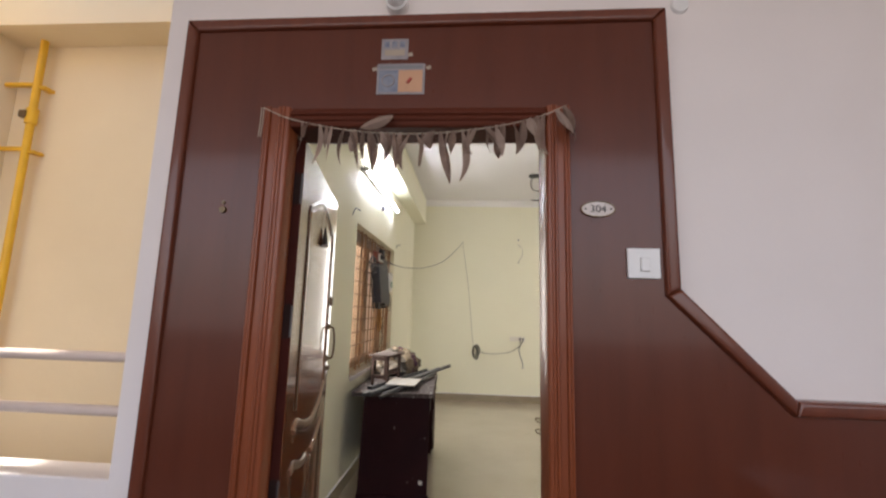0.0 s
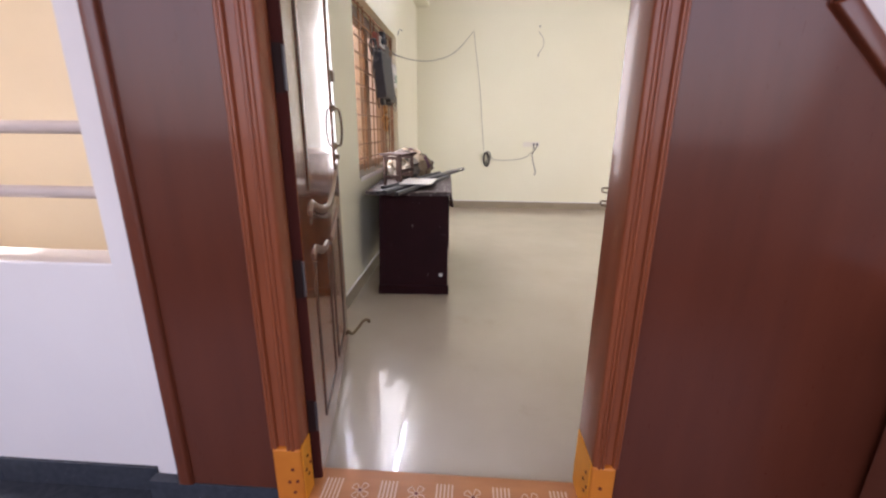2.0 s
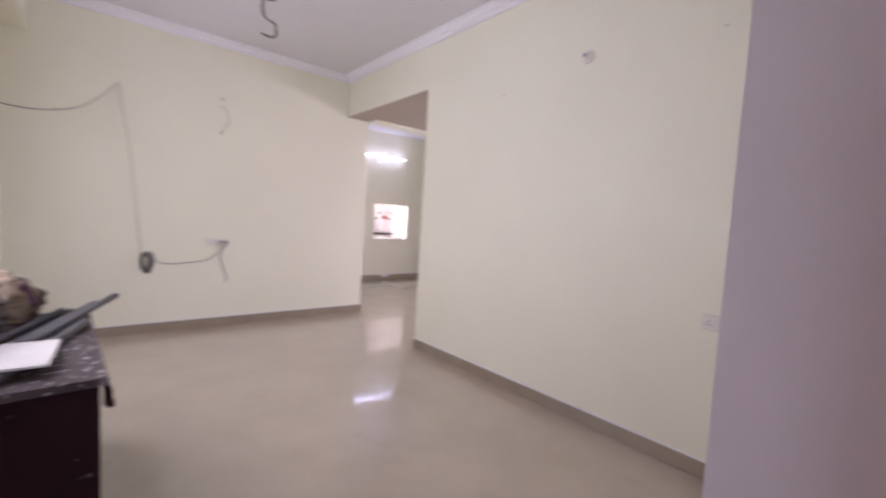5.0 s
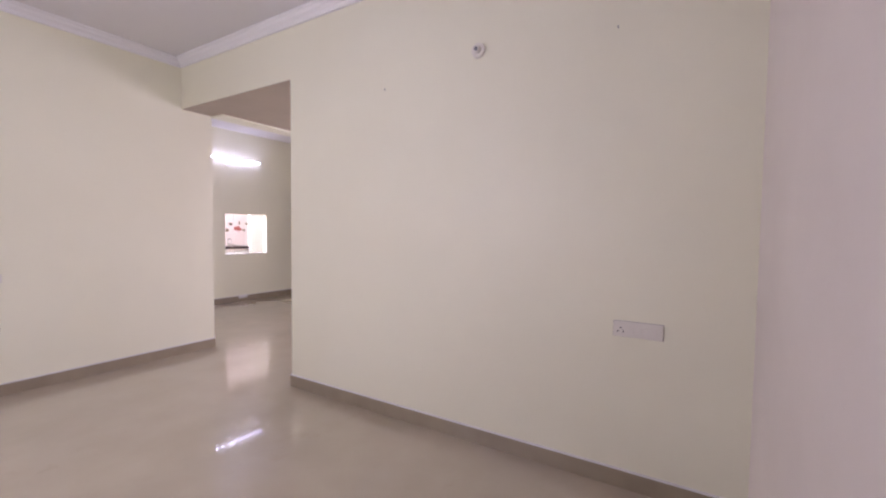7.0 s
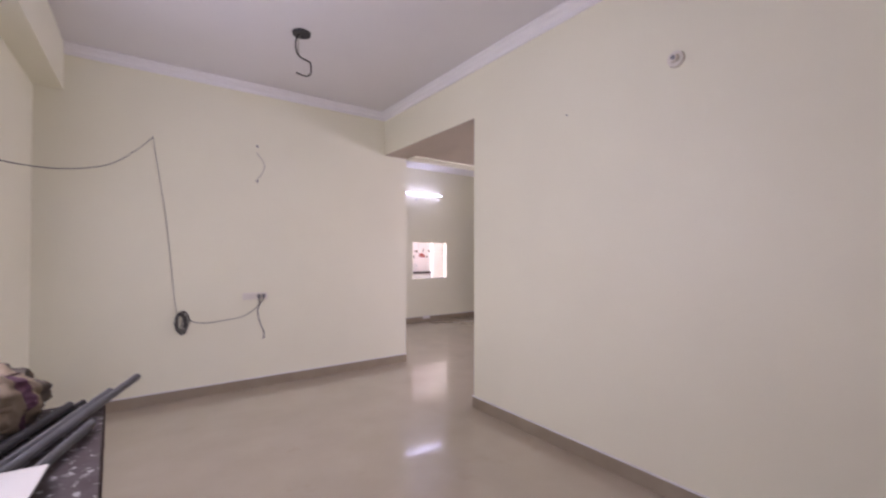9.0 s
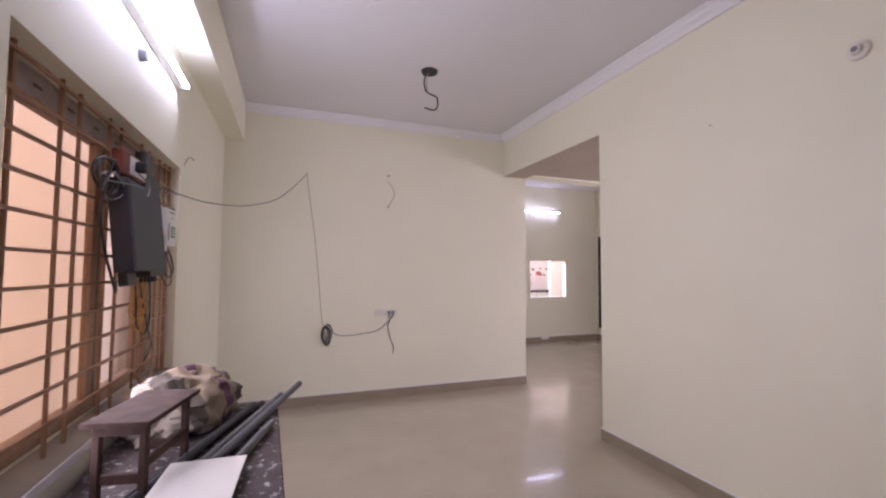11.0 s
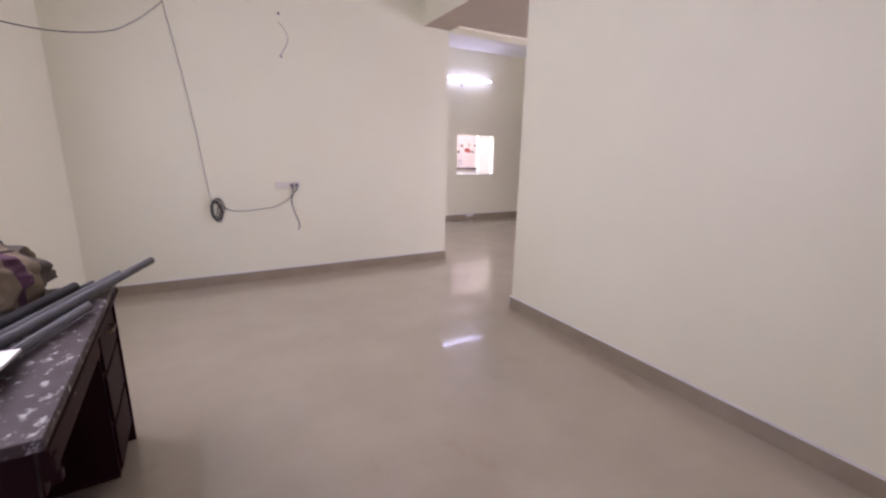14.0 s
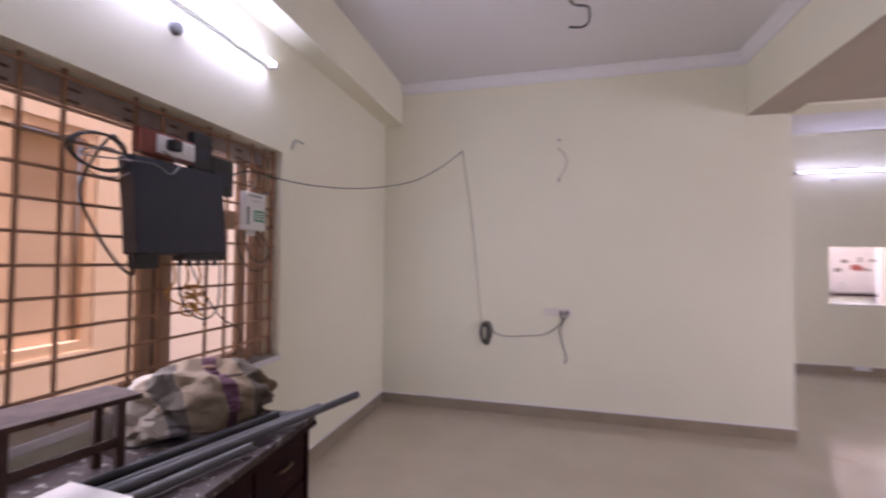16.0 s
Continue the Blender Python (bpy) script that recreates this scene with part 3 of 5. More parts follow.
handle = part("handle", sweep([(LT + 0.004, 0.925, 1.30), (LT + 0.024, 0.930, 1.295), (LT + 0.032, 0.930, 1.265), (LT + 0.036, 0.930, 1.21), (LT + 0.032, 0.930, 1.155), (LT + 0.024, 0.930, 1.13), (LT + 0.004, 0.925, 1.125)], 0.0055), BRASS, leaf, "dull brass bow handle", True)
for z in (1.30, 1.125):
    part("rose", rod((LT - 0.002, 0.925, z), (LT + 0.010, 0.925, z), 0.018, 0.013, 18), BRASS, handle)
part("lock_plate", box_mesh(LT - 0.002, LT + 0.004, 0.90, 0.955, 0.98, 1.04, bevel=0.003), BRASS, leaf)
part("bolt", boxes((LT - 0.002, LT + 0.014, 0.935, 0.97, 1.06, 1.085), (LT - 0.002, LT + 0.010, 0.945, 0.975, 1.42, 1.47), bevel=0.003), BRASS, leaf, "dull metal bolt")
HINGE = material("painted_hinge", (0.030, 0.012, 0.010), (0.022, 0.010, 0.008), 0.7, spec=0.15, bump=0.05)
for z in (0.30, 0.78, 1.36, 1.84):
    hinge = part("hinge", boxes((0.004, LT - 0.006, -0.002, 0.001, z - 0.06, z + 0.06)), HINGE, leaf, "dark iron butt hinge")
    part("pin", rod((LT - 0.002, -0.004, z - 0.055), (LT - 0.002, -0.004, z + 0.055), 0.0045, seg=10), material("dull_hinge_steel", (0.16, 0.15, 0.15), (0.11, 0.10, 0.10), 0.5, 0.8, bump=0.05) if z == 0.30 else bpy.data.materials["dull_hinge_steel"], hinge)
part("door_hook", sweep([(LT, 0.985, 0.10), (LT + 0.02, 1.005, 0.07), (LT + 0.05, 1.040, 0.085), (LT + 0.085, 1.075, 0.115), (LT + 0.11, 1.095, 0.108), (LT + 0.112, 1.105, 0.09)], 0.0085), BRASS, leaf, "bent steel hook and eye", True)
charm = thing("door_charm", "small dark hanging bell charm on a thread", "ornament", at=leaf.matrix_world.copy())
part("thread", rod((LT + 0.004, 0.520, 1.88), (LT + 0.012, 0.520, 1.80), 0.0015, seg=6), TWINE, charm)
bmc = bmesh.new()
cyl_between(bmc, (LT + 0.022, 0.520, 1.705), (LT + 0.016, 0.520, 1.80), 0.045, 0.004, 14)
for v in bmc.verts:
    v.co.x = LT + 0.004 + (v.co.x - LT) * 0.35
part("bell", bmc, DOORDARK, charm, smooth=True)

# ---- things on the cladding ----
plate = thing("number_plate", "oval silver door number plate reading 304", "sign")
cx, cz = 1.345, 1.758
plate_pts = [(cx + 0.054 * math.cos(a), cz + 0.026 * math.sin(a)) for a in [2 * math.pi * k / 32 for k in range(32)]]
part("plate", prism(plate_pts, "y", P - 0.006, P + 0.001), NUMBERPLATE, plate)
part("rim", sweep([(x, P - 0.006, z) for x, z in plate_pts], 0.0022, 6, True), BRASS, plate, smooth=True)
for s in (-1, 1):
    part("screw", rod((cx + s * 0.041, P - 0.0085, cz), (cx + s * 0.041, P - 0.005, cz), 0.0035, seg=10), BLACK, plate)


def writing(text, size, m, mat, parent, depth=0.0006):
    cu = bpy.data.curves.new("lettering", "FONT")
    cu.body, cu.size, cu.extrude, cu.align_x, cu.align_y = text, size, depth, "CENTER", "CENTER"
    tmp = bpy.data.objects.new("lettering_source", cu)
    scene.collection.objects.link(tmp)
    me = bpy.data.meshes.new_from_object(tmp.evaluated_get(bpy.context.evaluated_depsgraph_get()))
    bpy.data.objects.remove(tmp)
    me.materials.clear()
    me.materials.append(mat)
    ob = new("lettering", me)
    ob.parent = parent
    ob.matrix_basis = m
    return ob


writing("304", 0.036, pose(cx, P - 0.0075, cz - 0.001, 90, 0, 0), BLACK, plate)

bell_switch = thing("bell_switch", "square white bell switch on the wood cladding", "switch")
part("plate", box_mesh(1.432, 1.534, P - 0.012, P + 0.001, 1.531, 1.628, bevel=0.003), WHITE, bell_switch)
part("rocker", box_mesh(1.470, 1.500, P - 0.021, P - 0.010, 1.553, 1.598, bevel=0.004), WHITE, bell_switch)

sticker = thing("door_sticker", "torn grey paper sticker on the wood cladding", "sticker", "stickers over the door")
part("paper", box_mesh(0.590, 0.688, P - 0.0022, P, 2.307, 2.388), PAPERGREY, sticker)
for i in range(3):
    part("print", box_mesh(0.600 + 0.029 * i, 0.618 + 0.029 * i, P - 0.003, P - 0.002, 2.355, 2.378), PAPERBLUE, sticker)
part("print", box_mesh(0.602, 0.676, P - 0.003, P - 0.002, 2.322, 2.345), TWINE, sticker)
for x0, z0 in ((0.562, 2.262), (0.758, 2.266), (0.690, 2.318)):
    part("tape_scrap", prism([(x0, z0), (x0 + 0.016, z0 + 0.004), (x0 + 0.013, z0 + 0.017), (x0 - 0.004, z0 + 0.012)], "y", P - 0.002, P), TWINE, sticker, "torn yellowed tape scrap")
sticker2 = thing("door_sticker", "blue and peach printed sticker with taped edges", "sticker", "stickers over the door")
part("paper", box_mesh(0.578, 0.752, P - 0.0022, P, 2.172, 2.290), PAPERGREY, sticker2)
part("print", box_mesh(0.586, 0.655, P - 0.003, P - 0.002, 2.180, 2.264), PAPERBLUE, sticker2, "blue printed square")
part("emblem", sweep([(0.620 + 0.022 * math.cos(a), P - 0.003, 2.224 + 0.022 * math.sin(a)) for a in [k * 0.7854 for k in range(8)]], 0.003, 6, True), PAPERGREY, sticker2)
part("print", box_mesh(0.657, 0.744, P - 0.003, P - 0.002, 2.180, 2.264), PAPERPEACH, sticker2, "peach printed square")
part("mark", rod((0.690, P - 0.0035, 2.215), (0.702, P - 0.0035, 2.232), 0.006, seg=8), REDPRINT, sticker2)
part("print", box_mesh(0.586, 0.744, P - 0.003, P - 0.002, 2.270, 2.284), GREYINK, sticker2)
peep = thing("door_bolt_cap", "small round brass cap on the cladding", "cap")
part("cap", rod((0.053, P - 0.008, 1.742), (0.053, P, 1.742), 0.011, 0.013, 16), BRASS, peep, smooth=True)
part("cap", rod((0.053, P - 0.005, 1.768), (0.053, P, 1.768), 0.006, 0.007, 12), BRASS, peep)

dome = thing("security_camera", "small white dome security camera above the door", "camera")
part("base", rod((0.636, P + 0.03, 2.545), (0.636, P - 0.005, 2.545), 0.042, 0.040, 28), WHITE, dome, smooth=True)
bmd = bmesh.new()
bmesh.ops.create_uvsphere(bmd, u_segments=24, v_segments=12, radius=0.034, matrix=Matrix.Translation((0.636, P - 0.012, 2.548)))
part("ball", bmd, WHITE, dome, smooth=True)
part("lens", rod((0.630, P - 0.045, 2.535), (0.630, P - 0.028, 2.541), 0.014, 0.017, 18), BLACK, dome, "black glass lens")
cap2 = thing("junction_cover", "round white junction cap on the corridor wall", "cap")
part("cap", rod((1.66, P + 0.031, 2.52), (1.66, P + 0.018, 2.52), 0.032, 0.028, 24), WHITE, cap2, smooth=True)

# ---- garland ----
garland = thing("leaf_garland", "dry mango leaf garland strung across the doorway", "garland")
GY = FY0 - 0.028


def garland_z(x):
    u = (x - 0.195) / (1.235 - 0.195)
    return 2.098 - 0.098 * (1 - (2 * u - 1) ** 2) ** 0.8 * 1.0 if 0 < u < 1 else 2.098


part("string", sweep([(0.195 + 1.04 * k / 14, GY, garland_z(0.195 + 1.04 * k / 14)) for k in range(15)], 0.0022, 6), TWINE, garland)
for dx in (0.0, 0.008):
    part("string_end", sweep([(0.195 - dx, GY, 2.098), (0.197 - dx, GY - 0.002, 2.05), (0.192 - dx, GY, 1.99)], 0.0018, 6), TWINE, garland)
rng = random.Random(7)


def leaf_mesh(length, width, curl, twist):
    bm = bmesh.new()
    rows = []
    for i in range(9):
        u = i / 8
        w = width * math.sin(math.pi * min(u * 0.93 + 0.05, 1)) ** 0.8 * (1 - 0.25 * u)
        z = -length * u
        bend = curl * math.sin(u * 2.4)
        a = twist * u
        row = []
        for s in (-1, -0.5, 0, 0.5, 1):
            lx, ly = s * w * math.cos(a), s * w * math.sin(a) + abs(s) * w * 0.55 + bend
            row.append(bm.verts.new((lx, ly, z)))
        rows.append(row)
    for a, b in zip(rows, rows[1:]):
        for j in range(4):
            bm.faces.new((a[j], a[j + 1], b[j + 1], b[j]))
    ext = bmesh.ops.solidify(bm, geom=bm.faces[:], thickness=0.0012)
    return bm


xs = [0.34, 0.365, 0.40, 0.425, 0.445, 0.49, 0.51, 0.525, 0.555, 0.575, 0.60, 0.615, 0.64, 0.66, 0.685, 0.715, 0.735, 0.76, 0.775, 0.80, 0.82, 0.845, 0.865, 0.89, 0.92, 0.94, 0.965, 0.985, 1.005, 1.03, 1.06, 1.09, 1.115, 1.14, 1.165, 1.20, 1.225]
for i, x in enumerate(xs):
    ln = rng.uniform(0.07, 0.18) * (1.1 if i % 5 == 0 else 1)
    wd = rng.uniform(0.008, 0.024)
    ob = part("leaf", leaf_mesh(ln, wd, rng.uniform(-0.03, 0.045), rng.uniform(-2.0, 2.0)), LEAFDRY if rng.random() < 0.6 else LEAFDRY2, garland, smooth=True)
    lean = rng.uniform(-20, 20) + (18 if x > 1.0 else 0) * ((x - 1.0) / 0.23 if x > 1.0 else 0)
    ob.matrix_basis = pose(x, GY - 0.004, garland_z(x) + 0.004, rng.uniform(-8, 3), -lean, rng.uniform(-75, 75))
ob = part("leaf", leaf_mesh(0.12, 0.02, 0.01, 0.4), LEAFDRY2, garland, smooth=True)
ob.matrix_basis = pose(0.655, GY - 0.006, 2.062, 0, 62, 20)

# ---- corridor things ----
shoe = thing("shoe_cabinet", "low reddish wooden cabinet with a grey top against the cladding", "cabinet")
part("body", box_mesh(1.945, 2.9, 0.06, P - 0.022, -0.03, 0.832, bevel=0.004), CABINET, shoe)
part("top", box_mesh(1.93, 2.92, 0.04, P - 0.022, 0.832, 0.855, bevel=0.004), GREYTOP, shoe, "grey laminate top")
part("plinth", box_mesh(1.94, 2.905, 0.052, 0.07, -0.03, 0.06), TRIMWOOD, shoe)
for i in range(2):
    d = part("door", box_mesh(1.965 + i * 0.465, 2.42 + i * 0.465, 0.046, 0.062, 0.08, 0.82, bevel=0.004), CABINET, shoe)
    part("knob", rod((2.35 + i * 0.11, 0.02, 0.5), (2.35 + i * 0.11, 0.046, 0.5), 0.012, seg=14), STEEL, d)

PX = -0.275
setting("parapet", boxes((-3.2, PX, 0.46, 0.60, -0.16, 0.815), bevel=0.006), WALL_W, "white rendered parapet beside the light well", "parapet")
setting("corridor_pier", box_mesh(PX, -0.25, 0.455, 0.60, -0.16, 3.2), WALL_W, "white wall pier at the light well", "wall")
setting("well_lintel", box_mesh(-3.2, PX, 0.46, 0.60, 2.95, 3.2), WALL_W, "beam over the light well opening", "beam")
for zc in (1.208, 1.018):
    rail = thing("guard_rail", "grey painted round guard rail over the parapet", "rail", "guard rails")
    part("rod", rod((-3.2, 0.53, zc), (PX, 0.53, zc), 0.019, seg=18), RAIL, rail, smooth=True)
setting("corridor_baseboard", boxes(*[(x - 0.598, x, 0.448, 0.46, -0.03, 0.07) for x in (PX - 0.0, PX - 0.6, PX - 1.2, PX - 1.8, PX - 2.4)], bevel=0.002),
        GRANITE, "dark granite skirting of the corridor", "skirting")
setting("cladding_base", boxes((PX + 0.002, LX - 0.101, 0.405, 0.442, -0.03, 0.06), (RX + 0.086, 4.2, 0.405, 0.442, -0.03, 0.06), bevel=0.002), GRANITE, "dark granite skirting under the cladding", "skirting")

# light well beyond the parapet
setting("well_wall_north", box_mesh(-2.15, -0.252, 1.45, 1.6, -3, 4.2), WELL, "beige painted light well wall in bright sun", "wall")
setting("well_wall_west", box_mesh(-2.3, -2.15, 0.6, 1.6, -3, 4.2), WELL, "beige painted light well side wall", "wall")
setting("well_wall_south", box_mesh(-3.2, -0.3, 0.46, 0.60, 3.2, 3.36), WELL, "beige painted upper wall of the light well", "wall")
setting("well_ledge", box_mesh(-2.15, -0.252, 1.22, 1.449, 3.11, 3.30), WELL, "painted concrete ledge in the light well", "ledge")
pipe = thing("gas_pipe", "bright yellow painted vertical gas pipe on the wall", "pipe")
part("pipe", rod((-1.93, 1.385, -3), (-1.93, 1.385, 3.3), 0.022, seg=18), YELLOW, pipe, smooth=True)
for z in (2.80, 2.36):
    part("bracket", boxes((-2.148, -1.91, 1.37, 1.40, z - 0.012, z + 0.012), (-1.915, -1.87, 1.38, 1.452, z - 0.03, z - 0.008), bevel=0.004), YELLOW, pipe, "yellow painted pipe bracket")
part("coupling", rod((-1.93, 1.385, 2.53), (-1.93, 1.385, 2.63), 0.032, seg=18), YELLOW, pipe, smooth=True)
part("valve", boxes((-1.98, -1.93, 1.34, 1.40, 2.56, 2.61), bevel=0.01), BRASS, pipe, "small brass valve")

# ---- window ----
window = thing("window_1", "brown wooden sliding window behind an iron grille", "window", kind="structure")
XO = -0.21
# Window head in a mottled grey, darker than the wall.
part("window_head", box_mesh(XO - 0.04, XO + 0.04, WY0, WY1, WZ1 - 0.09, WZ1, bevel=0.004), material("mottled_head_grey", (0.40, 0.34, 0.32), (0.30, 0.25, 0.235), 0.7, scale=14, fine=60, bump=0.3), window, "greyish painted window head")
part("window_frame", boxes((XO - 0.04, XO + 0.01, WY0, WY1, WZ0, WZ0 + 0.06), (XO - 0.04, XO + 0.01, WY0, WY0 + 0.06, WZ0 + 0.06, WZ1 - 0.09),
                           (XO - 0.04, XO + 0.01, WY1 - 0.06, WY1, WZ0 + 0.06, WZ1 - 0.09), bevel=0.004), WINWOOD, window)
part("mullion", box_mesh(XO - 0.02, XO + 0.015, 3.385, 3.440, WZ0 + 0.06, WZ1 - 0.09, bevel=0.004), WINWOOD, window)
# Strip between mullion and stile, in a darker brown than both.
part("dark_stile", box_mesh(XO - 0.035, XO + 0.0, 3.442, 3.500, WZ0 + 0.06, WZ1 - 0.09), material("dark_stile_brown", (0.20, 0.13, 0.09), (0.15, 0.095, 0.065), 0.5, scale=4, fine=60), window, "dark brown shutter stile")
part("stile", box_mesh(XO - 0.03, XO + 0.0, 3.503, 3.562, WZ0 + 0.06, WZ1 - 0.09, bevel=0.004), WINWOOD, window)
part("stile", box_mesh(XO - 0.035, XO - 0.005, 4.015, 4.085, WZ0 + 0.06, WZ1 - 0.09, bevel=0.004), WINWOOD, window)
pane = part("pane", box_mesh(XO - 0.004, XO + 0.002, WY0 + 0.06, 3.384, WZ0 + 0.06, WZ1 - 0.09), PANE, window, "slightly hazy glass pane")
pane.visible_shadow = False
part("window_sill", box_mesh(-0.17, W + 0.012, WY0 + 0.001, WY1 - 0.001, WZ0 + 0.0, WZ0 + 0.014, bevel=0.004), material("grey_cement_sill", (0.26, 0.24, 0.20), (0.21, 0.195, 0.16), 0.7, scale=6, fine=60, bump=0.3), window, "grey cement sill")
part("sill_edge", box_mesh(W + 0.012, W + 0.018, WY0 - 0.01, WY1 + 0.01, WZ0 - 0.022, WZ0 + 0.012, bevel=0.002), PLASTER, window, "pale painted sill edge")
for z in (2.035, 2.08):
    part("slot", boxes(*[(-0.166, -0.165, 2.60 + 0.22 * k, 2.65 + 0.22 * k, z, z + 0.012) for k in range(7)]), RECESSDARK, window)
grille = thing("window_grille", "brown painted iron window grille of square rods", "grille")
XG = -0.10
for k in range(11):
    z = 0.967 + 0.1135 * k
    part("bar", box_mesh(XG - 0.005, XG + 0.005, WY0 + 0.004, WY1 - 0.004, z - 0.006, z + 0.006), GRILLE, grille)
for y in (2.50, 2.60, 2.87, 3.00, 3.27, 3.40, 3.67, 3.80, 3.99, 4.10):
    part("upright", box_mesh(XG - 0.017, XG - 0.006, y - 0.006, y + 0.006, WZ0 + 0.014, WZ1 - 0.002), GRILLE, grille)
part("upright", box_mesh(XG - 0.017, XG + 0.003, WY1 - 0.03, WY1 - 0.014, WZ0 + 0.014, WZ1 - 0.002), GRILLE, grille)

# shaft outside the window
setting("shaft_wall_west", boxes((-1.60, -1.45, 1.6, 3.55, -3, 9), (-1.60, -1.45, 4.10, 8.2, -3, 9), (-1.60, -1.45, 3.55, 4.10, -3, 0.82), (-1.60, -1.45, 3.55, 4.10, 2.32, 9)), SHAFT, "sunlit beige wall across the light shaft", "wall")
setting("shaft_wall_north", box_mesh(-1.60, -0.25, 8.2, 8.35, -3, 9), SHAFT, "beige wall closing the light shaft", "wall")
setting("shaft_upper_wall", box_mesh(-0.25, -0.10, 0.61, 8.2, CZ + 0.01, 3.56), SHAFT, "beige upper wall of the light shaft", "wall")
opp = thing("window_2", "beige framed closed window across the light shaft", "window", kind="structure")
part("window_frame", boxes((-1.52, -1.46, 3.55, 3.62, 0.82, 2.32), (-1.52, -1.46, 4.03, 4.10, 0.82, 2.32), (-1.52, -1.46, 3.62, 4.03, 2.25, 2.32), (-1.52, -1.46, 3.62, 4.03, 0.82, 0.89), bevel=0.004),
     material("beige_frame_paint", (0.78, 0.57, 0.41), (0.72, 0.52, 0.37), 0.6), opp)
part("panel", box_mesh(-1.56, -1.53, 3.62, 4.03, 0.89, 2.25), material("grey_frosted_board", (0.66, 0.50, 0.38), (0.60, 0.45, 0.34), 0.5, scale=3), opp, "greyish frosted panel")

# ---- devices on the grille ----
ON_GRILLE = pose(-0.07, 0.085, 0.01)     # everything tied to the grille
XF = -0.024
rec = thing("network_case", "dark slate metal recorder case tied to the window grille", "electronics")
part("case", box_mesh(XF, XF + 0.075, 3.082, 3.553, 1.465, 1.865, bevel=0.004), BLUEBOX, rec)
part("front_plate", box_mesh(XF + 0.075, XF + 0.078, 3.095, 3.54, 1.475, 1.855, bevel=0.001), BLUEBOX, rec)
part("vent_strip", box_mesh(XF + 0.005, XF + 0.07, 3.30, 3.55, 1.440, 1.464, bevel=0.002), BLACK, rec, "black connector strip")
part("foot", box_mesh(XF + 0.01, XF + 0.045, 3.09, 3.20, 1.405, 1.464, bevel=0.004), BLACK, rec)
for y in (3.32, 3.37, 3.42, 3.47, 3.52):
    part("plug", box_mesh(XF + 0.02, XF + 0.035, y - 0.007, y + 0.007, 1.415, 1.440, bevel=0.002), BLACK, rec)
pivot = Matrix.Translation((XF, 3.3, 1.865))
rec.matrix_world = pose(-0.065, 0.10, -0.005) @ pivot @ Matrix.Rotation(radians(-6), 4, "Y") @ pivot.inverted()
board = thing("extension_board", "red-brown extension board with a white socket strip", "power strip", at=pose(-0.07, 0.15, 0.01))
part("box", box_mesh(XF, XF + 0.045, 3.09, 3.37, 1.885, 1.99, bevel=0.004), REDBOX, board)
part("face", box_mesh(XF + 0.045, XF + 0.052, 3.165, 3.36, 1.897, 1.978, bevel=0.002), WHITE, board, "white socket and switch face")
for y in (3.30, 3.335):
    part("switch", box_mesh(XF + 0.052, XF + 0.058, y - 0.013, y + 0.013, 1.915, 1.96, bevel=0.002), WHITE, board)
for y, z in ((3.27, 1.925), (3.28, 1.95), (3.26, 1.95)):
    part("pin_hole", rod((XF + 0.0515, y, z), (XF + 0.0535, y, z), 0.004, seg=8), BLACK, board)
part("plug", boxes((XF + 0.052, XF + 0.10, 3.205, 3.25, 1.915, 1.965), bevel=0.008), BLACK, board, "black three-pin plug")
for y0, y1, z0, z1, d in ((3.375, 3.485, 1.87, 2.05, 0.05), (3.49, 3.64, 1.77, 1.96, 0.045)):
    ad = thing("power_adapter", "black plastic power adapter box hung on the grille", "adapter", "adapters on the grille", at=pose(-0.07, 0.135, 0.01))
    part("body", box_mesh(XF, XF + d, y0, y1, z0, z1, bevel=0.008), BLACK, ad)
    part("label_plate", box_mesh(XF + d, XF + d + 0.0012, y0 + 0.03, y1 - 0.03, z0 + 0.05, z1 - 0.07), BLUEBOX, ad)
meter = thing("fibre_terminal", "small white terminal box with a green label", "electronics", at=pose(-0.03, 0.08, 0.012))
part("body", box_mesh(XF, XF + 0.035, 3.745, 3.925, 1.60, 1.815, bevel=0.006), WHITE, meter)
part("ear", boxes((XF, XF + 0.008, 3.80, 3.87, 1.57, 1.60), bevel=0.002), WHITE, meter)
part("label", box_mesh(XF + 0.035, XF + 0.0365, 3.82, 3.91, 1.65, 1.715), GREEN, meter, "green printed label")
for z in (1.665, 1.68, 1.695):
    part("print", box_mesh(XF + 0.0365, XF + 0.0372, 3.828, 3.90, z, z + 0.006), WHITE, meter)
part("print", box_mesh(XF + 0.035, XF + 0.0362, 3.78, 3.89, 1.79, 1.797), GREYINK, meter)
part("print", box_mesh(XF + 0.035, XF + 0.0362, 3.765, 3.785, 1.63, 1.73), GREYINK, meter)
for y in (3.825, 3.855):
    part("led", rod((XF + 0.035, y, 1.765), (XF + 0.0375, y, 1.765), 0.004, seg=8), GREYINK, meter)
clipb = thing("cable_clamp", "small brown cable clamp box on the grille", "clamp", at=ON_GRILLE)
part("block", box_mesh(XF, XF + 0.03, 3.665, 3.735, 1.60, 1.70, bevel=0.006), WINWOOD, clipb)


def cable(name, label, points, r, mat, cat="cable", group=""):
    ob = solid(name, sweep(points, r, 7), mat, label, cat, group, smooth=True)
    ob.matrix_world = ON_GRILLE
    return ob


def loop(cy, cz, ry, rz, x, turns, n=10, drift=0.01, phase=0.0):
    pts = []
    for k in range(int(n * turns) + 1):
        a = phase + 2 * math.pi * k / n
        s = 1 + 0.06 * math.sin(k * 1.7)
        pts.append((x + drift * math.sin(k * 0.9), cy + ry * s * math.cos(a), cz + rz * s * math.sin(a)))
    return pts


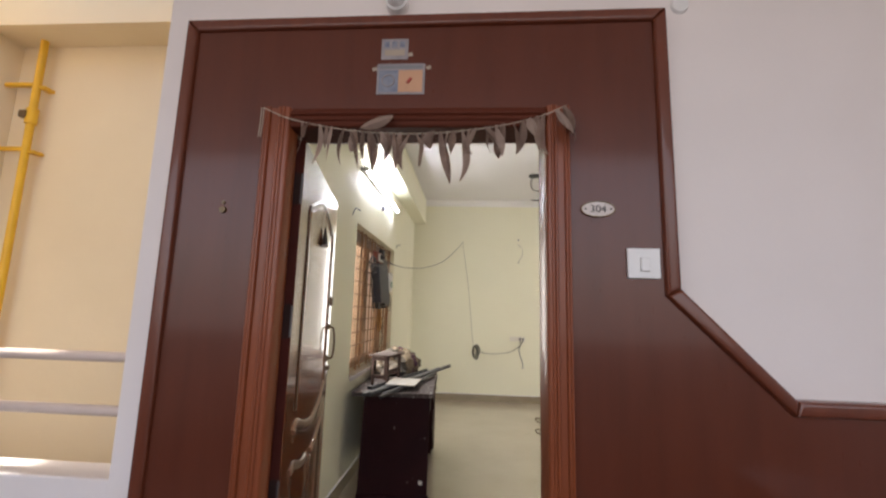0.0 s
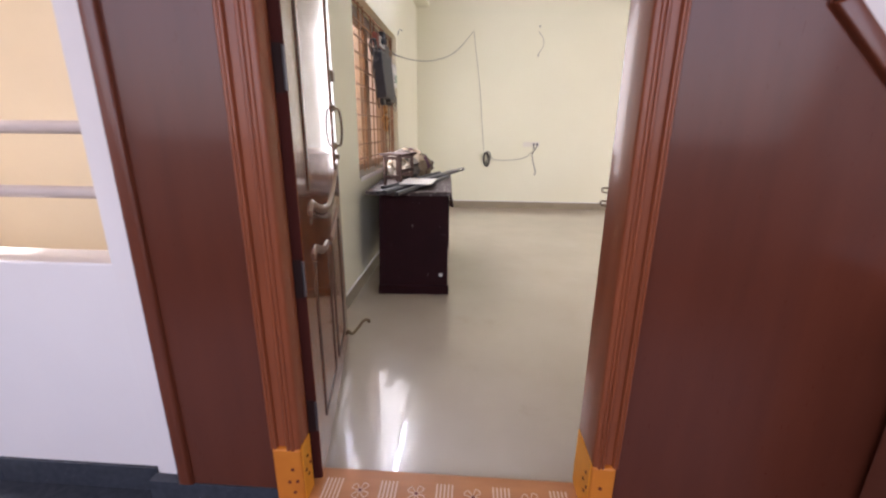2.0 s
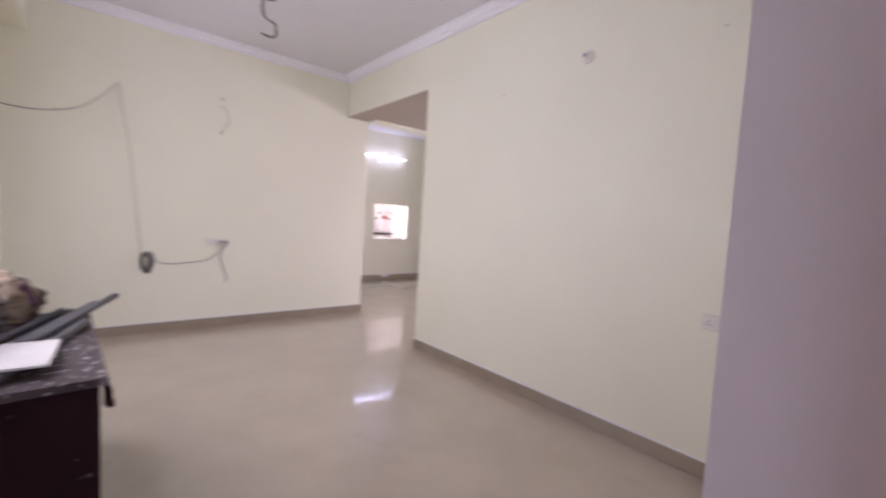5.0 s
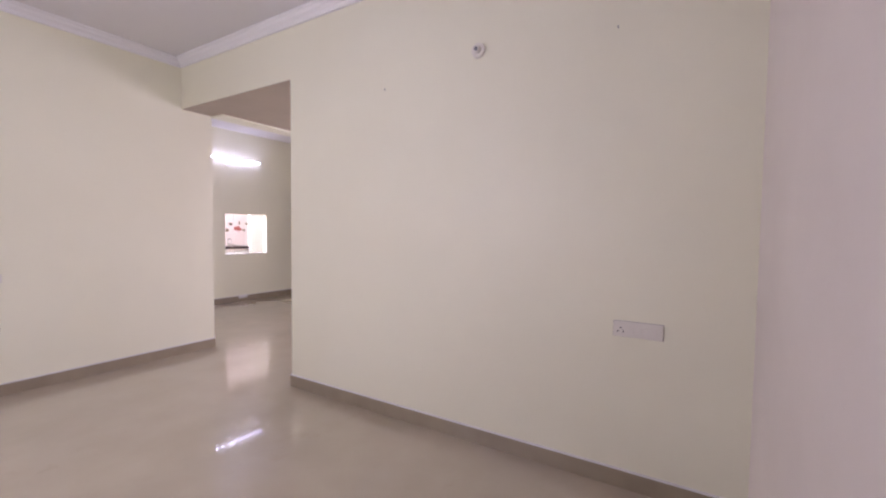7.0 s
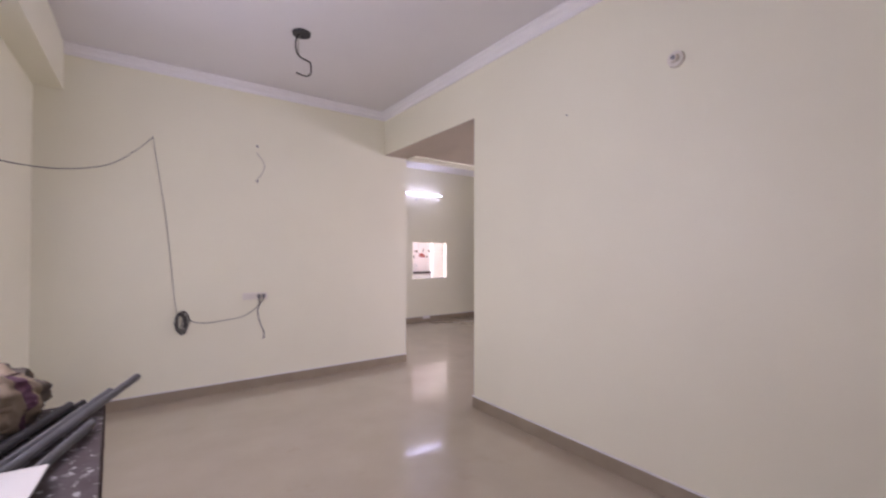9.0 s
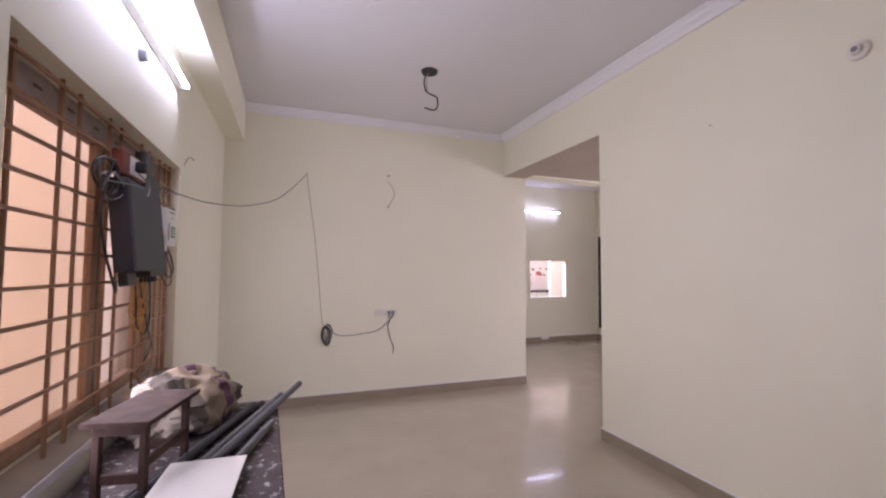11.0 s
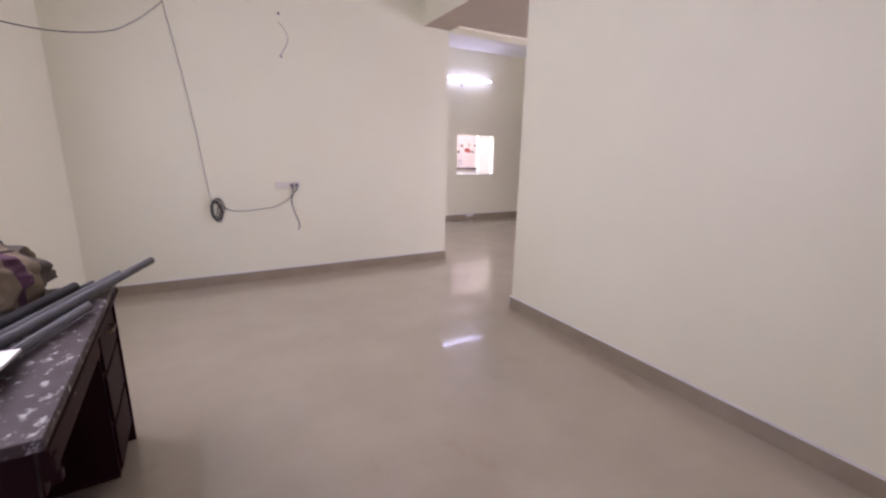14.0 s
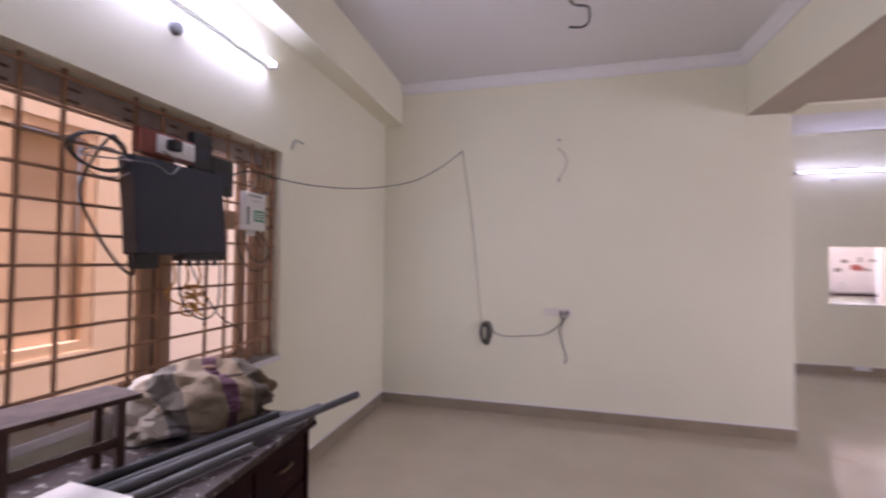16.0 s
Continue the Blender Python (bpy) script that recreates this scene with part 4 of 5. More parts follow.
cable("power_cable", "looped black power cable hanging from the grille", loop(3.0, 1.84, 0.10, 0.07, 0.02, 2.2) + [(0.03, 2.93, 1.70), (0.03, 2.98, 1.55), (0.03, 3.07, 1.42), (0.02, 3.14, 1.37), (0.015, 3.15, 1.41)], 0.0055, CABLE, group="cables on the grille")
cable("white_lead", "thin pale lead looped over the case", loop(3.02, 1.80, 0.08, 0.055, 0.035, 1.3, phase=1.0) + [(0.075, 3.16, 1.83), (0.09, 3.24, 1.80), (0.08, 3.29, 1.86), (0.055, 3.23, 1.90)], 0.003, GREYINK, group="cables on the grille")
for i, (y, lo, w) in enumerate(((3.33, 1.18, 0.06), (3.40, 1.22, 0.05), (3.47, 1.26, 0.07))):
    cable("patch_lead", "yellow patch lead tangled under the case", [(0.02, y, 1.42), (0.025, y + 0.01, 1.34), (0.02, y - 0.03, 1.27)] + loop(3.42 + 0.012 * i, lo + 0.02, w * 0.6, 0.03, 0.02, 1.2, phase=0.5 * i) + [(0.02, 3.50 + 0.02 * i, lo - 0.02)], 0.0046, YELLOWWIRE, group="patch leads")
cable("black_lead", "thin black lead drooping under the case", [(0.02, 3.36, 1.42), (0.03, 3.36, 1.30), (0.02, 3.41, 1.20), (0.02, 3.52, 1.14), (0.02, 3.60, 1.20), (0.01, 3.62, 1.42), (0.0, 3.64, 1.62)], 0.004, CABLE, group="cables on the grille")
cable("black_lead", "thin black lead drooping under the case", [(0.02, 3.42, 1.42), (0.02, 3.50, 1.28), (0.01, 3.64, 1.13), (-0.02, 3.80, 1.05), (-0.06, 3.86, 0.96), (-0.10, 3.86, 0.88)], 0.0035, CABLE, group="cables on the grille")
cable("terminal_lead", "dark fibre lead looped beside the white terminal", [(0.0, 3.90, 1.80), (0.02, 3.97, 1.84), (0.02, 4.02, 1.78), (0.01, 3.95, 1.73), (0.0, 3.92, 1.75)], 0.004, CABLE, group="terminal leads")
cable("terminal_lead", "dark fibre lead looped beside the white terminal", [(0.0, 3.91, 1.70), (0.02, 3.98, 1.70), (0.02, 4.01, 1.64), (0.01, 3.95, 1.61), (0.0, 3.92, 1.63)], 0.004, CABLE, group="terminal leads")
cable("terminal_lead", "dark fibre lead looped beside the white terminal", [(0.0, 3.80, 1.59), (0.02, 3.82, 1.47), (0.03, 3.90, 1.42), (0.03, 3.98, 1.46), (0.02, 3.97, 1.54), (0.01, 3.90, 1.60)], 0.0045, CABLE, group="terminal leads")
cable("terminal_lead", "dark fibre lead looped beside the white terminal", [(0.0, 3.75, 1.60), (0.02, 3.74, 1.48), (0.03, 3.82, 1.38), (0.03, 3.94, 1.385), (0.02, 3.97, 1.47), (0.01, 3.86, 1.59)], 0.0035, CABLE, group="terminal leads")
cable("bar_lead", "dark lead slung along the upper grille bars", [(-0.01, 3.66, 1.86), (0.0, 3.78, 1.93), (0.01, 3.93, 1.95), (0.02, 4.05, 1.94)], 0.005, CABLE, group="cables on the grille")
cable("bar_lead", "dark lead slung along the upper grille bars", [(-0.01, 3.72, 2.0), (0.0, 3.80, 1.90), (0.01, 3.87, 1.86), (0.0, 3.90, 1.92), (0.01, 4.03, 1.95)], 0.004, GREYCABLE, group="cables on the grille")

# ---- wall cables and sockets on the back wall ----
BW = B - 0.006
COILCABLE = material("weathered_cable", (0.085, 0.08, 0.072), (0.06, 0.056, 0.052), 0.55, bump=0)
PALECABLE = material("pale_cable", (0.52, 0.50, 0.43), (0.44, 0.42, 0.36), 0.55, bump=0)
run = thing("wall_cable", "grey cable slung from the window to the wall and down", "cable")
part("sagging_run", sweep([(-0.05, 4.115, 1.955), (0.07, 4.33, 1.942), (0.23, 4.62, 1.965), (0.36, 4.95, 2.035), (0.50, 5.27, 2.14), (0.63, 5.58, 2.31), (0.72, 5.78, 2.45), (0.778, BW, 2.545)], 0.0034, 7), COILCABLE, run, "thin dark sagging cable", True)
part("drop", sweep([(0.778, BW, 2.545), (0.80, BW, 2.38), (0.845, BW, 2.08), (0.885, BW, 1.79), (0.93, BW, 1.35), (0.962, BW, 1.0), (0.985, BW - 0.004, 0.83)], 0.0033, 7), GREYCABLE, run, smooth=True)
part("tail", sweep([(1.02, BW - 0.01, 0.835), (1.07, BW, 0.80), (1.14, BW, 0.748), (1.27, BW, 0.735), (1.40, BW, 0.748), (1.55, BW, 0.765), (1.66, BW, 0.82), (1.735, BW - 0.012, 0.895)], 0.005, 7), GREYCABLE, run, smooth=True)
for i in range(7):
    part("coil", sweep([(1.005 + (0.024 + 0.005 * i + 0.005 * math.sin(3 * a + 2.1 * i)) * math.cos(a) + 0.004 * i + 0.006 * math.sin(2 * a + i), BW - 0.008 - 0.006 * (i % 3), 0.755 + (0.080 + 0.005 * i + 0.007 * math.cos(2 * a + 1.7 * i)) * math.sin(a)) for a in [k * math.pi / 5 for k in range(10)]], 0.0044, 7, True), COILCABLE, run, "dark coiled cable hank", True)
part("nail", rod((0.778, B, 2.55), (0.778, B - 0.025, 2.552), 0.004, seg=8), STEEL, run)
soc = thing("wall_socket", "flush white socket plate with cables plugged in", "socket")
part("plate", box_mesh(1.568, 1.815, B - 0.012, B, 0.945, 1.018, bevel=0.003), IVORY, soc)
for x in (1.615, 1.665):
    part("switch", box_mesh(x - 0.016, x + 0.016, B - 0.018, B - 0.011, 0.968, 1.006, bevel=0.002), IVORY, soc)
for x in (1.725, 1.775):
    part("plug", boxes((x - 0.014, x + 0.014, B - 0.045, B - 0.012, 0.965, 1.0), bevel=0.006), GREYINK, soc, "grey plug")
part("lead", sweep([(1.725, B - 0.04, 0.968), (1.73, B - 0.02, 0.93), (1.742, B - 0.012, 0.90)], 0.005, 7), CABLE, soc, smooth=True)
part("lead", sweep([(1.785, B - 0.04, 0.99), (1.77, B - 0.02, 0.94), (1.742, B - 0.012, 0.90), (1.712, B - 0.03, 0.82), (1.735, B - 0.06, 0.69), (1.765, B - 0.09, 0.60), (1.76, B - 0.11, 0.55), (1.75, B - 0.115, 0.535)], 0.0055, 7), CABLE, soc, smooth=True)
ends = thing("wall_wire_ends", "loose grey wire ends from a wall lamp point", "wire")
part("wire", sweep([(1.705, B, 2.53), (1.70, B - 0.02, 2.515), (1.75, B - 0.02, 2.46), (1.775, B - 0.018, 2.38), (1.745, B - 0.012, 2.30), (1.708, B - 0.01, 2.24), (1.705, B - 0.006, 2.20)], 0.0045, 7), PALECABLE, ends, smooth=True)
for z in (2.60, 2.225):
    part("plug", rod((1.705, B - 0.008, z), (1.705, B, z), 0.012, seg=12), GREYINK, ends)

# ---- right wall ----
sw = thing("switch_board", "white modular switchboard with a socket", "switch")
part("plate", box_mesh(R - 0.012, R, 1.165, 1.41, 0.848, 0.932, bevel=0.004), IVORY, sw)
part("backing", box_mesh(R - 0.004, R, 1.1638, 1.4112, 0.8467, 0.9332), GREYTOP, sw, "thin grey backing edge")
part("rim", box_mesh(R - 0.0155, R - 0.012, 1.195, 1.40, 0.86, 0.915, bevel=0.001), IVORY, sw)
for y, z in ((1.372, 0.897), (1.358, 0.878), (1.386, 0.878)):
    part("pin_hole", rod((R - 0.0165, y, z), (R - 0.015, y, z), 0.0045, seg=8), BLACK, sw)
for y in (1.32, 1.285, 1.25, 1.215):
    part("rocker", box_mesh(R - 0.021 if y == 1.32 else R - 0.018, R - 0.015, y - 0.014, y + 0.014, 0.866, 0.909, bevel=0.002), IVORY, sw)
hold = thing("lamp_holder", "round white lamp holder on the wall", "lamp holder")
part("base", rod((R, 2.27, 2.575), (R - 0.02, 2.27, 2.575), 0.048, 0.045, 28), IVORY, hold, smooth=True)
part("cup", rod((R - 0.02, 2.27, 2.575), (R - 0.045, 2.27, 2.575), 0.026, 0.022, 20), IVORY, hold, smooth=True)
part("contact", rod((R - 0.045, 2.27, 2.575), (R - 0.047, 2.27, 2.575), 0.014, seg=14), GREYINK, hold)
for y, z in ((1.43, 2.52), (3.04, 2.455)):
    nl = thing("wall_nail", "small dark nail in the painted wall", "nail", "nails")
    part("shank", rod((R, y, z), (R - 0.015, y, z + 0.002), 0.0025, seg=8), GREYINK, nl)
    part("head", rod((R - 0.015, y, z + 0.002), (R - 0.017, y, z + 0.002), 0.0045, seg=10), GREYINK, nl)

# ---- ceiling hook ----
hook = thing("ceiling_fan_point", "black ceiling fan box with dangling wires", "ceiling fitting")
part("box", rod((1.762, 4.548, CZ), (1.762, 4.548, CZ - 0.018), 0.075, 0.070, 24), BLACK, hook, smooth=True)
part("wire", sweep([(1.74, 4.55, CZ - 0.015), (1.715, 4.55, CZ - 0.09), (1.725, 4.55, CZ - 0.17), (1.76, 4.55, CZ - 0.205), (1.83, 4.55, CZ - 0.225), (1.842, 4.55, CZ - 0.27), (1.838, 4.55, CZ - 0.32), (1.80, 4.55, CZ - 0.35), (1.72, 4.55, CZ - 0.34)], 0.007, 7), CABLE, hook, smooth=True)
part("wire", sweep([(1.75, 4.55, CZ - 0.015), (1.735, 4.54, CZ - 0.10), (1.745, 4.545, CZ - 0.19), (1.80, 4.55, CZ - 0.215)], 0.004, 7), GREYCABLE, hook, smooth=True)

# ---- tube lights ----


def tube_light(y0, y1, m, lit, r, off, body):
    """A batten tube running along local y, on the wall plane x = 0."""
    t = thing("tube_light", "lit white batten tube light on the wall", "lamp", "tube lights", at=m)
    part("batten", box_mesh(0, off - 0.011, y0, y1, -body, body, bevel=0.003), WHITE, t)
    part("tube", rod((off, y0 + 0.02, 0), (off, y1 - 0.02, 0), r, seg=20), lit, t, "glowing white tube", True)
    for y in (y0, y1 - 0.025):
        part("end_cap", box_mesh(0.0, off + 0.016, y, y + 0.025, -0.018, 0.018, bevel=0.004), WHITE, t)
    return t


tube_light(2.45, 4.03, pose(W + 0.002, 0, 2.61, 0, 0, 0), TUBE, 0.013, 0.056, 0.011)
tube_light(0, 1.1, pose(4.93, 8.598, 2.715, 0, 0, -90), TUBE_FAR, 0.012, 0.060, 0.012)
knob = thing("wall_point", "grey round electrical point on the window wall", "cap", "wall points")
part("cap", rod((W, 3.385, 2.488), (W + 0.03, 3.385, 2.488), 0.030, 0.024, 20), GREYINK, knob, smooth=True)
patch = thing("skirting_junction", "small white junction cover on the far skirting", "cap")
part("cover", box_mesh(5.56, 5.74, 8.566, 8.587, 0.055, 0.115, bevel=0.006), PLASTER, patch)
knob2 = thing("wall_point", "grey round electrical point on the far wall", "cap", "wall points")
part("cap", rod((5.40, 8.6, 2.61), (5.40, 8.57, 2.61), 0.030, 0.024, 20), WHITE, knob2, smooth=True)
for y0, z0 in ((4.29, 2.215), (2.30, 2.20)):
    hk = thing("curtain_bracket", "small bent metal curtain rod bracket", "bracket", "curtain brackets")
    part("arm", sweep([(W, y0, z0 - 0.04), (W + 0.02, y0 + 0.003, z0 + 0.015), (W + 0.035, y0 + 0.035, z0 + 0.022), (W + 0.042, y0 + 0.06, z0 + 0.015), (W + 0.042, y0 + 0.07, z0 + 0.022)], 0.0038, 7), GREYINK, hk, smooth=True)

# ---- desk ----
DROT = 3.0
desk = thing("office_desk", "dark maroon wooden desk with a paint-spattered top", "desk", at=pose(0.648, 2.385, 0, 0, 0, DROT))
DL, DD = 1.197, 0.636
part("desktop", box_mesh(-DD, 0, 0, DL, 0.730, 0.760, bevel=0.003), DESKTOP, desk, "worn dark desktop spattered with pale paint")
near_end = bmesh.new()
bm_box(near_end, -0.535, -0.022, 0.0, 0.02, 0.0, 0.73)
for v in near_end.verts:
    v.co.y += -0.12 + 0.135 * v.co.z / 0.73
part("end_panel", near_end, DESK, desk)
part("scuff", box_mesh(-0.085, -0.058, -0.104, -0.088, 0.138, 0.162), TILEW, desk, "small white peeled patch")
part("foot", boxes((-0.54, -0.012, -0.125, -0.095, 0.0, 0.07), bevel=0.004), DESK, desk)
part("cabinet", box_mesh(-0.50, -0.03, DL - 0.41, DL - 0.056, 0.07, 0.729), DESK, desk)
part("edge_lip", box_mesh(-0.012, 0.006, -0.004, DL, 0.712, 0.731, bevel=0.003), DESK, desk)
part("apron", box_mesh(-0.045, -0.022, 0.03, DL - 0.412, 0.60, 0.712, bevel=0.003), DESK, desk)
part("corner_catch", boxes((-0.012, 0.012, -0.006, 0.03, 0.66, 0.715), (-0.004, 0.018, -0.004, 0.02, 0.65, 0.675), bevel=0.004), DESK, desk)
part("far_end_panel", box_mesh(-0.52, -0.012, DL - 0.055, DL - 0.035, 0.0, 0.729), DESK, desk)
part("back_panel", box_mesh(-0.53, -0.515, 0.03, DL - 0.06, 0.20, 0.729), DESK, desk)
for z in (0.10, 0.31, 0.52):
    dr = part("drawer", box_mesh(-0.029, -0.018, DL - 0.40, DL - 0.062, z, z + 0.19, bevel=0.003), DESK, desk)
# only the top drawer has kept its pull
z, hy = 0.52, DL - 0.23
part("handle", sweep([(-0.018, hy - 0.045, z + 0.11), (-0.0, hy - 0.04, z + 0.11), (0.002, hy, z + 0.108), (-0.0, hy + 0.04, z + 0.11), (-0.018, hy + 0.045, z + 0.11)], 0.005, 7), BRASS, dr, "dull bow pull", True)

# ---- on the desk ----
stool = thing("small_stool", "small worn dark wooden stool standing on the desk", "stool", at=pose(0.058, 2.66, 0.76, 0, 0, -12))
SWD, SLN, SH = 0.195, 0.36, 0.255
part("seat", box_mesh(0, SWD, 0, SLN, SH - 0.017, SH, bevel=0.003), STOOLWOOD, stool)
for x in (0.018, SWD - 0.043):
    for y in (0.03, SLN - 0.06):
        part("leg", box_mesh(x, x + 0.022, y, y + 0.024, 0.0, SH - 0.022, bevel=0.003), STOOLWOOD, stool)
part("stretcher", box_mesh(0.04, SWD - 0.04, 0.036, 0.052, 0.055, 0.085, bevel=0.003), STOOLWOOD, stool)
part("stretcher", box_mesh(0.04, SWD - 0.04, SLN - 0.055, SLN - 0.04, 0.055, 0.085, bevel=0.003), STOOLWOOD, stool)
part("stretcher", box_mesh(SWD - 0.038, SWD - 0.022, 0.055, SLN - 0.06, 0.10, 0.128, bevel=0.003), STOOLWOOD, stool)
for ya in (0.03, SLN - 0.045):
    part("apron", box_mesh(0.03, SWD - 0.03, ya, ya + 0.012, SH - 0.05, SH - 0.023), STOOLWOOD, stool)

for a, b, lift, r, mat, lab in (((0.19, 2.20), (0.704, 3.75), 0.025, 0.017, GREYPIPE, "long grey plastic pipe lying across the desk"),
                                ((0.145, 2.19), (0.606, 3.57), 0.022, 0.0145, GREYPIPE, "long grey plastic pipe lying across the desk"),
                                ((0.285, 2.15), (0.575, 3.17), 0.010, 0.016, GREYPIPE, "short grey plastic pipe lying across the desk"),
                                ((0.140, 2.42), (0.480, 3.45), 0.015, 0.0165, DARKPIPE, "dark plastic pipe with an open end on the desk"),
                                ((0.11, 2.49), (0.515, 3.55), 0.0, 0.011, DARKPIPE, "thin dark plastic pipe on the desk")):
    pp = thing("plastic_pipe", lab, "pipe", "pipes on the desk")
    A, C = Vector((*a, 0.7605 + r)), Vector((*b, 0.7605 + r + lift))
    bmq = bmesh.new()
    d = (C - A).normalized()
    up = Vector((0, 0, 1))
    sd = d.cross(up)
    rings = []
    for p, rr in ((A, r), (C, r), (C, r * 0.82), (C - d * 0.15, r * 0.82)):
        rings.append([bmq.verts.new(p + rr * (math.cos(t) * sd + math.sin(t) * up)) for t in [2 * math.pi * k / 18 for k in range(18)]])
    rings.append([bmq.verts.new(A + d * 0.15 + r * 0.82 * (math.cos(t) * sd + math.sin(t) * up)) for t in [2 * math.pi * k / 18 for k in range(18)]])
    rings.append([bmq.verts.new(A + r * 0.82 * (math.cos(t) * sd + math.sin(t) * up)) for t in [2 * math.pi * k / 18 for k in range(18)]])
    order = [rings[4], rings[5], rings[0], rings[1], rings[2], rings[3]]
    for u, w in zip(order, order[1:]):
        for j in range(18):
            bmq.faces.new((u[j], u[(j + 1) % 18], w[(j + 1) % 18], w[j]))
    part("barrel", bmq, mat, pp, smooth=True)
    if r > 0.0155:
        cpos = A + d * (0.62 if r > 0.0165 else 0.5)
        part("paint_ring", rod(cpos, cpos + d * 0.012, r + 0.0006, seg=18), DARKPIPE, pp)

tile = thing("ceramic_tile", "white ceramic floor tile lying on the pipes", "tile", at=pose(0.25, 2.473, 0.8005, 0, 0, -3))
part("body", box_mesh(0, 0.243, 0, 0.333, 0, 0.0085, bevel=0.0015), TILEW, tile)

bag = thing("cloth_bag", "crumpled plaid cloth bag lying on the desk", "bag", at=pose(0.19, 3.36, 0.76, 0, 0, -12))
bmb = bmesh.new()
bmesh.ops.create_icosphere(bmb, subdivisions=5, radius=1.0)
for v in bmb.verts:
    c = v.co.copy()
    n = 0.20 * noise.noise(c * 1.6 + Vector((3, 1, 0))) + 0.10 * noise.noise(c * 3.7) + 0.10 * abs(noise.noise(c * 2.6 + Vector((9, 2, 4)))) - 0.08 * abs(noise.noise(Vector((c.x * 5, c.y * 2.2, c.z * 6))))
    fold = abs(noise.noise(Vector((c.x * 1.2 + 5, c.y * 3.1, c.z * 1.6))))
    n += 0.16 * (0.5 - fold) - 0.07 * max(0, 0.12 - abs(noise.noise(c * 2.2 + Vector((1, 7, 3))))) / 0.12
    n += 0.10 * (1 - 2 * abs(noise.noise(Vector((c.x * 1.1, c.y * 1.5 + c.z * 1.2, 4.0))) * 2)) - 0.06
    s = 1 + n
    z = c.z * s
    v.co = Vector((c.x * s * 0.20, c.y * s * 0.30, max(z, -0.62) * 0.155 + 0.096))
    v.co.z *= 1.0 + 0.25 * c.y * -0.6
    v.co.z = max(v.co.z, 0.0)
part("sack", bmb, BAGCLOTH, bag, smooth=True)
part("strap", sweep([(-0.02, -0.18, 0.20), (0.02, -0.10, 0.232), (0.03, 0.0, 0.235), (0.02, 0.10, 0.225), (0.0, 0.20, 0.18)], 0.012, 8), WINWOOD, bag, "brown cloth strap", True)
part("strap", sweep([(0.08, -0.10, 0.17), (0.12, -0.02, 0.20), (0.13, 0.08, 0.195), (0.10, 0.18, 0.16)], 0.010, 8), STOOLWOOD, bag, "dark cloth strap", True)

# ---- far room, kitchen beyond the hatch ----
fdoor = thing("door_2", "dark brown flush door in the far room wall", "door", kind="structure")
part("frame", boxes((6.985, 7.06, 7.602, 7.66, 0.242, 2.233), (6.985, 7.06, 8.45, 8.508, 0.242, 2.233), (6.985, 7.06, 7.66, 8.45, 2.175, 2.233), bevel=0.003), DOORDARK, fdoor)
fl = part("leaf", box_mesh(7.01, 7.05, 7.662, 8.448, 0.245, 2.173, bevel=0.003), DOORDARK, fdoor)
part("door_handle", rod((6.96, 7.76, 1.1), (7.012, 7.76, 1.1), 0.012, seg=12), STEEL, fl)
setting("hatch_ledge", box_mesh(5.31, 6.21, 8.585, 8.73, 0.912, 0.926, bevel=0.003), PLASTER, "white ledge of the serving hatch", "ledge")
setting("kitchen_partition", box_mesh(6.70, 7.098, 9.88, 9.96, 0, CZ), WALL_W, "white kitchen partition wall", "wall")
counter = thing("kitchen_counter", "white kitchen counter with a dark stone top", "counter")
part("top", box_mesh(4.35, 7.095, 10.02, 10.598, 0.945, 0.985, bevel=0.004), BLACKSTONE, counter, "dark polished stone top")
part("base", box_mesh(4.36, 7.09, 10.08, 10.595, 0, 0.944), WALL_W, counter)
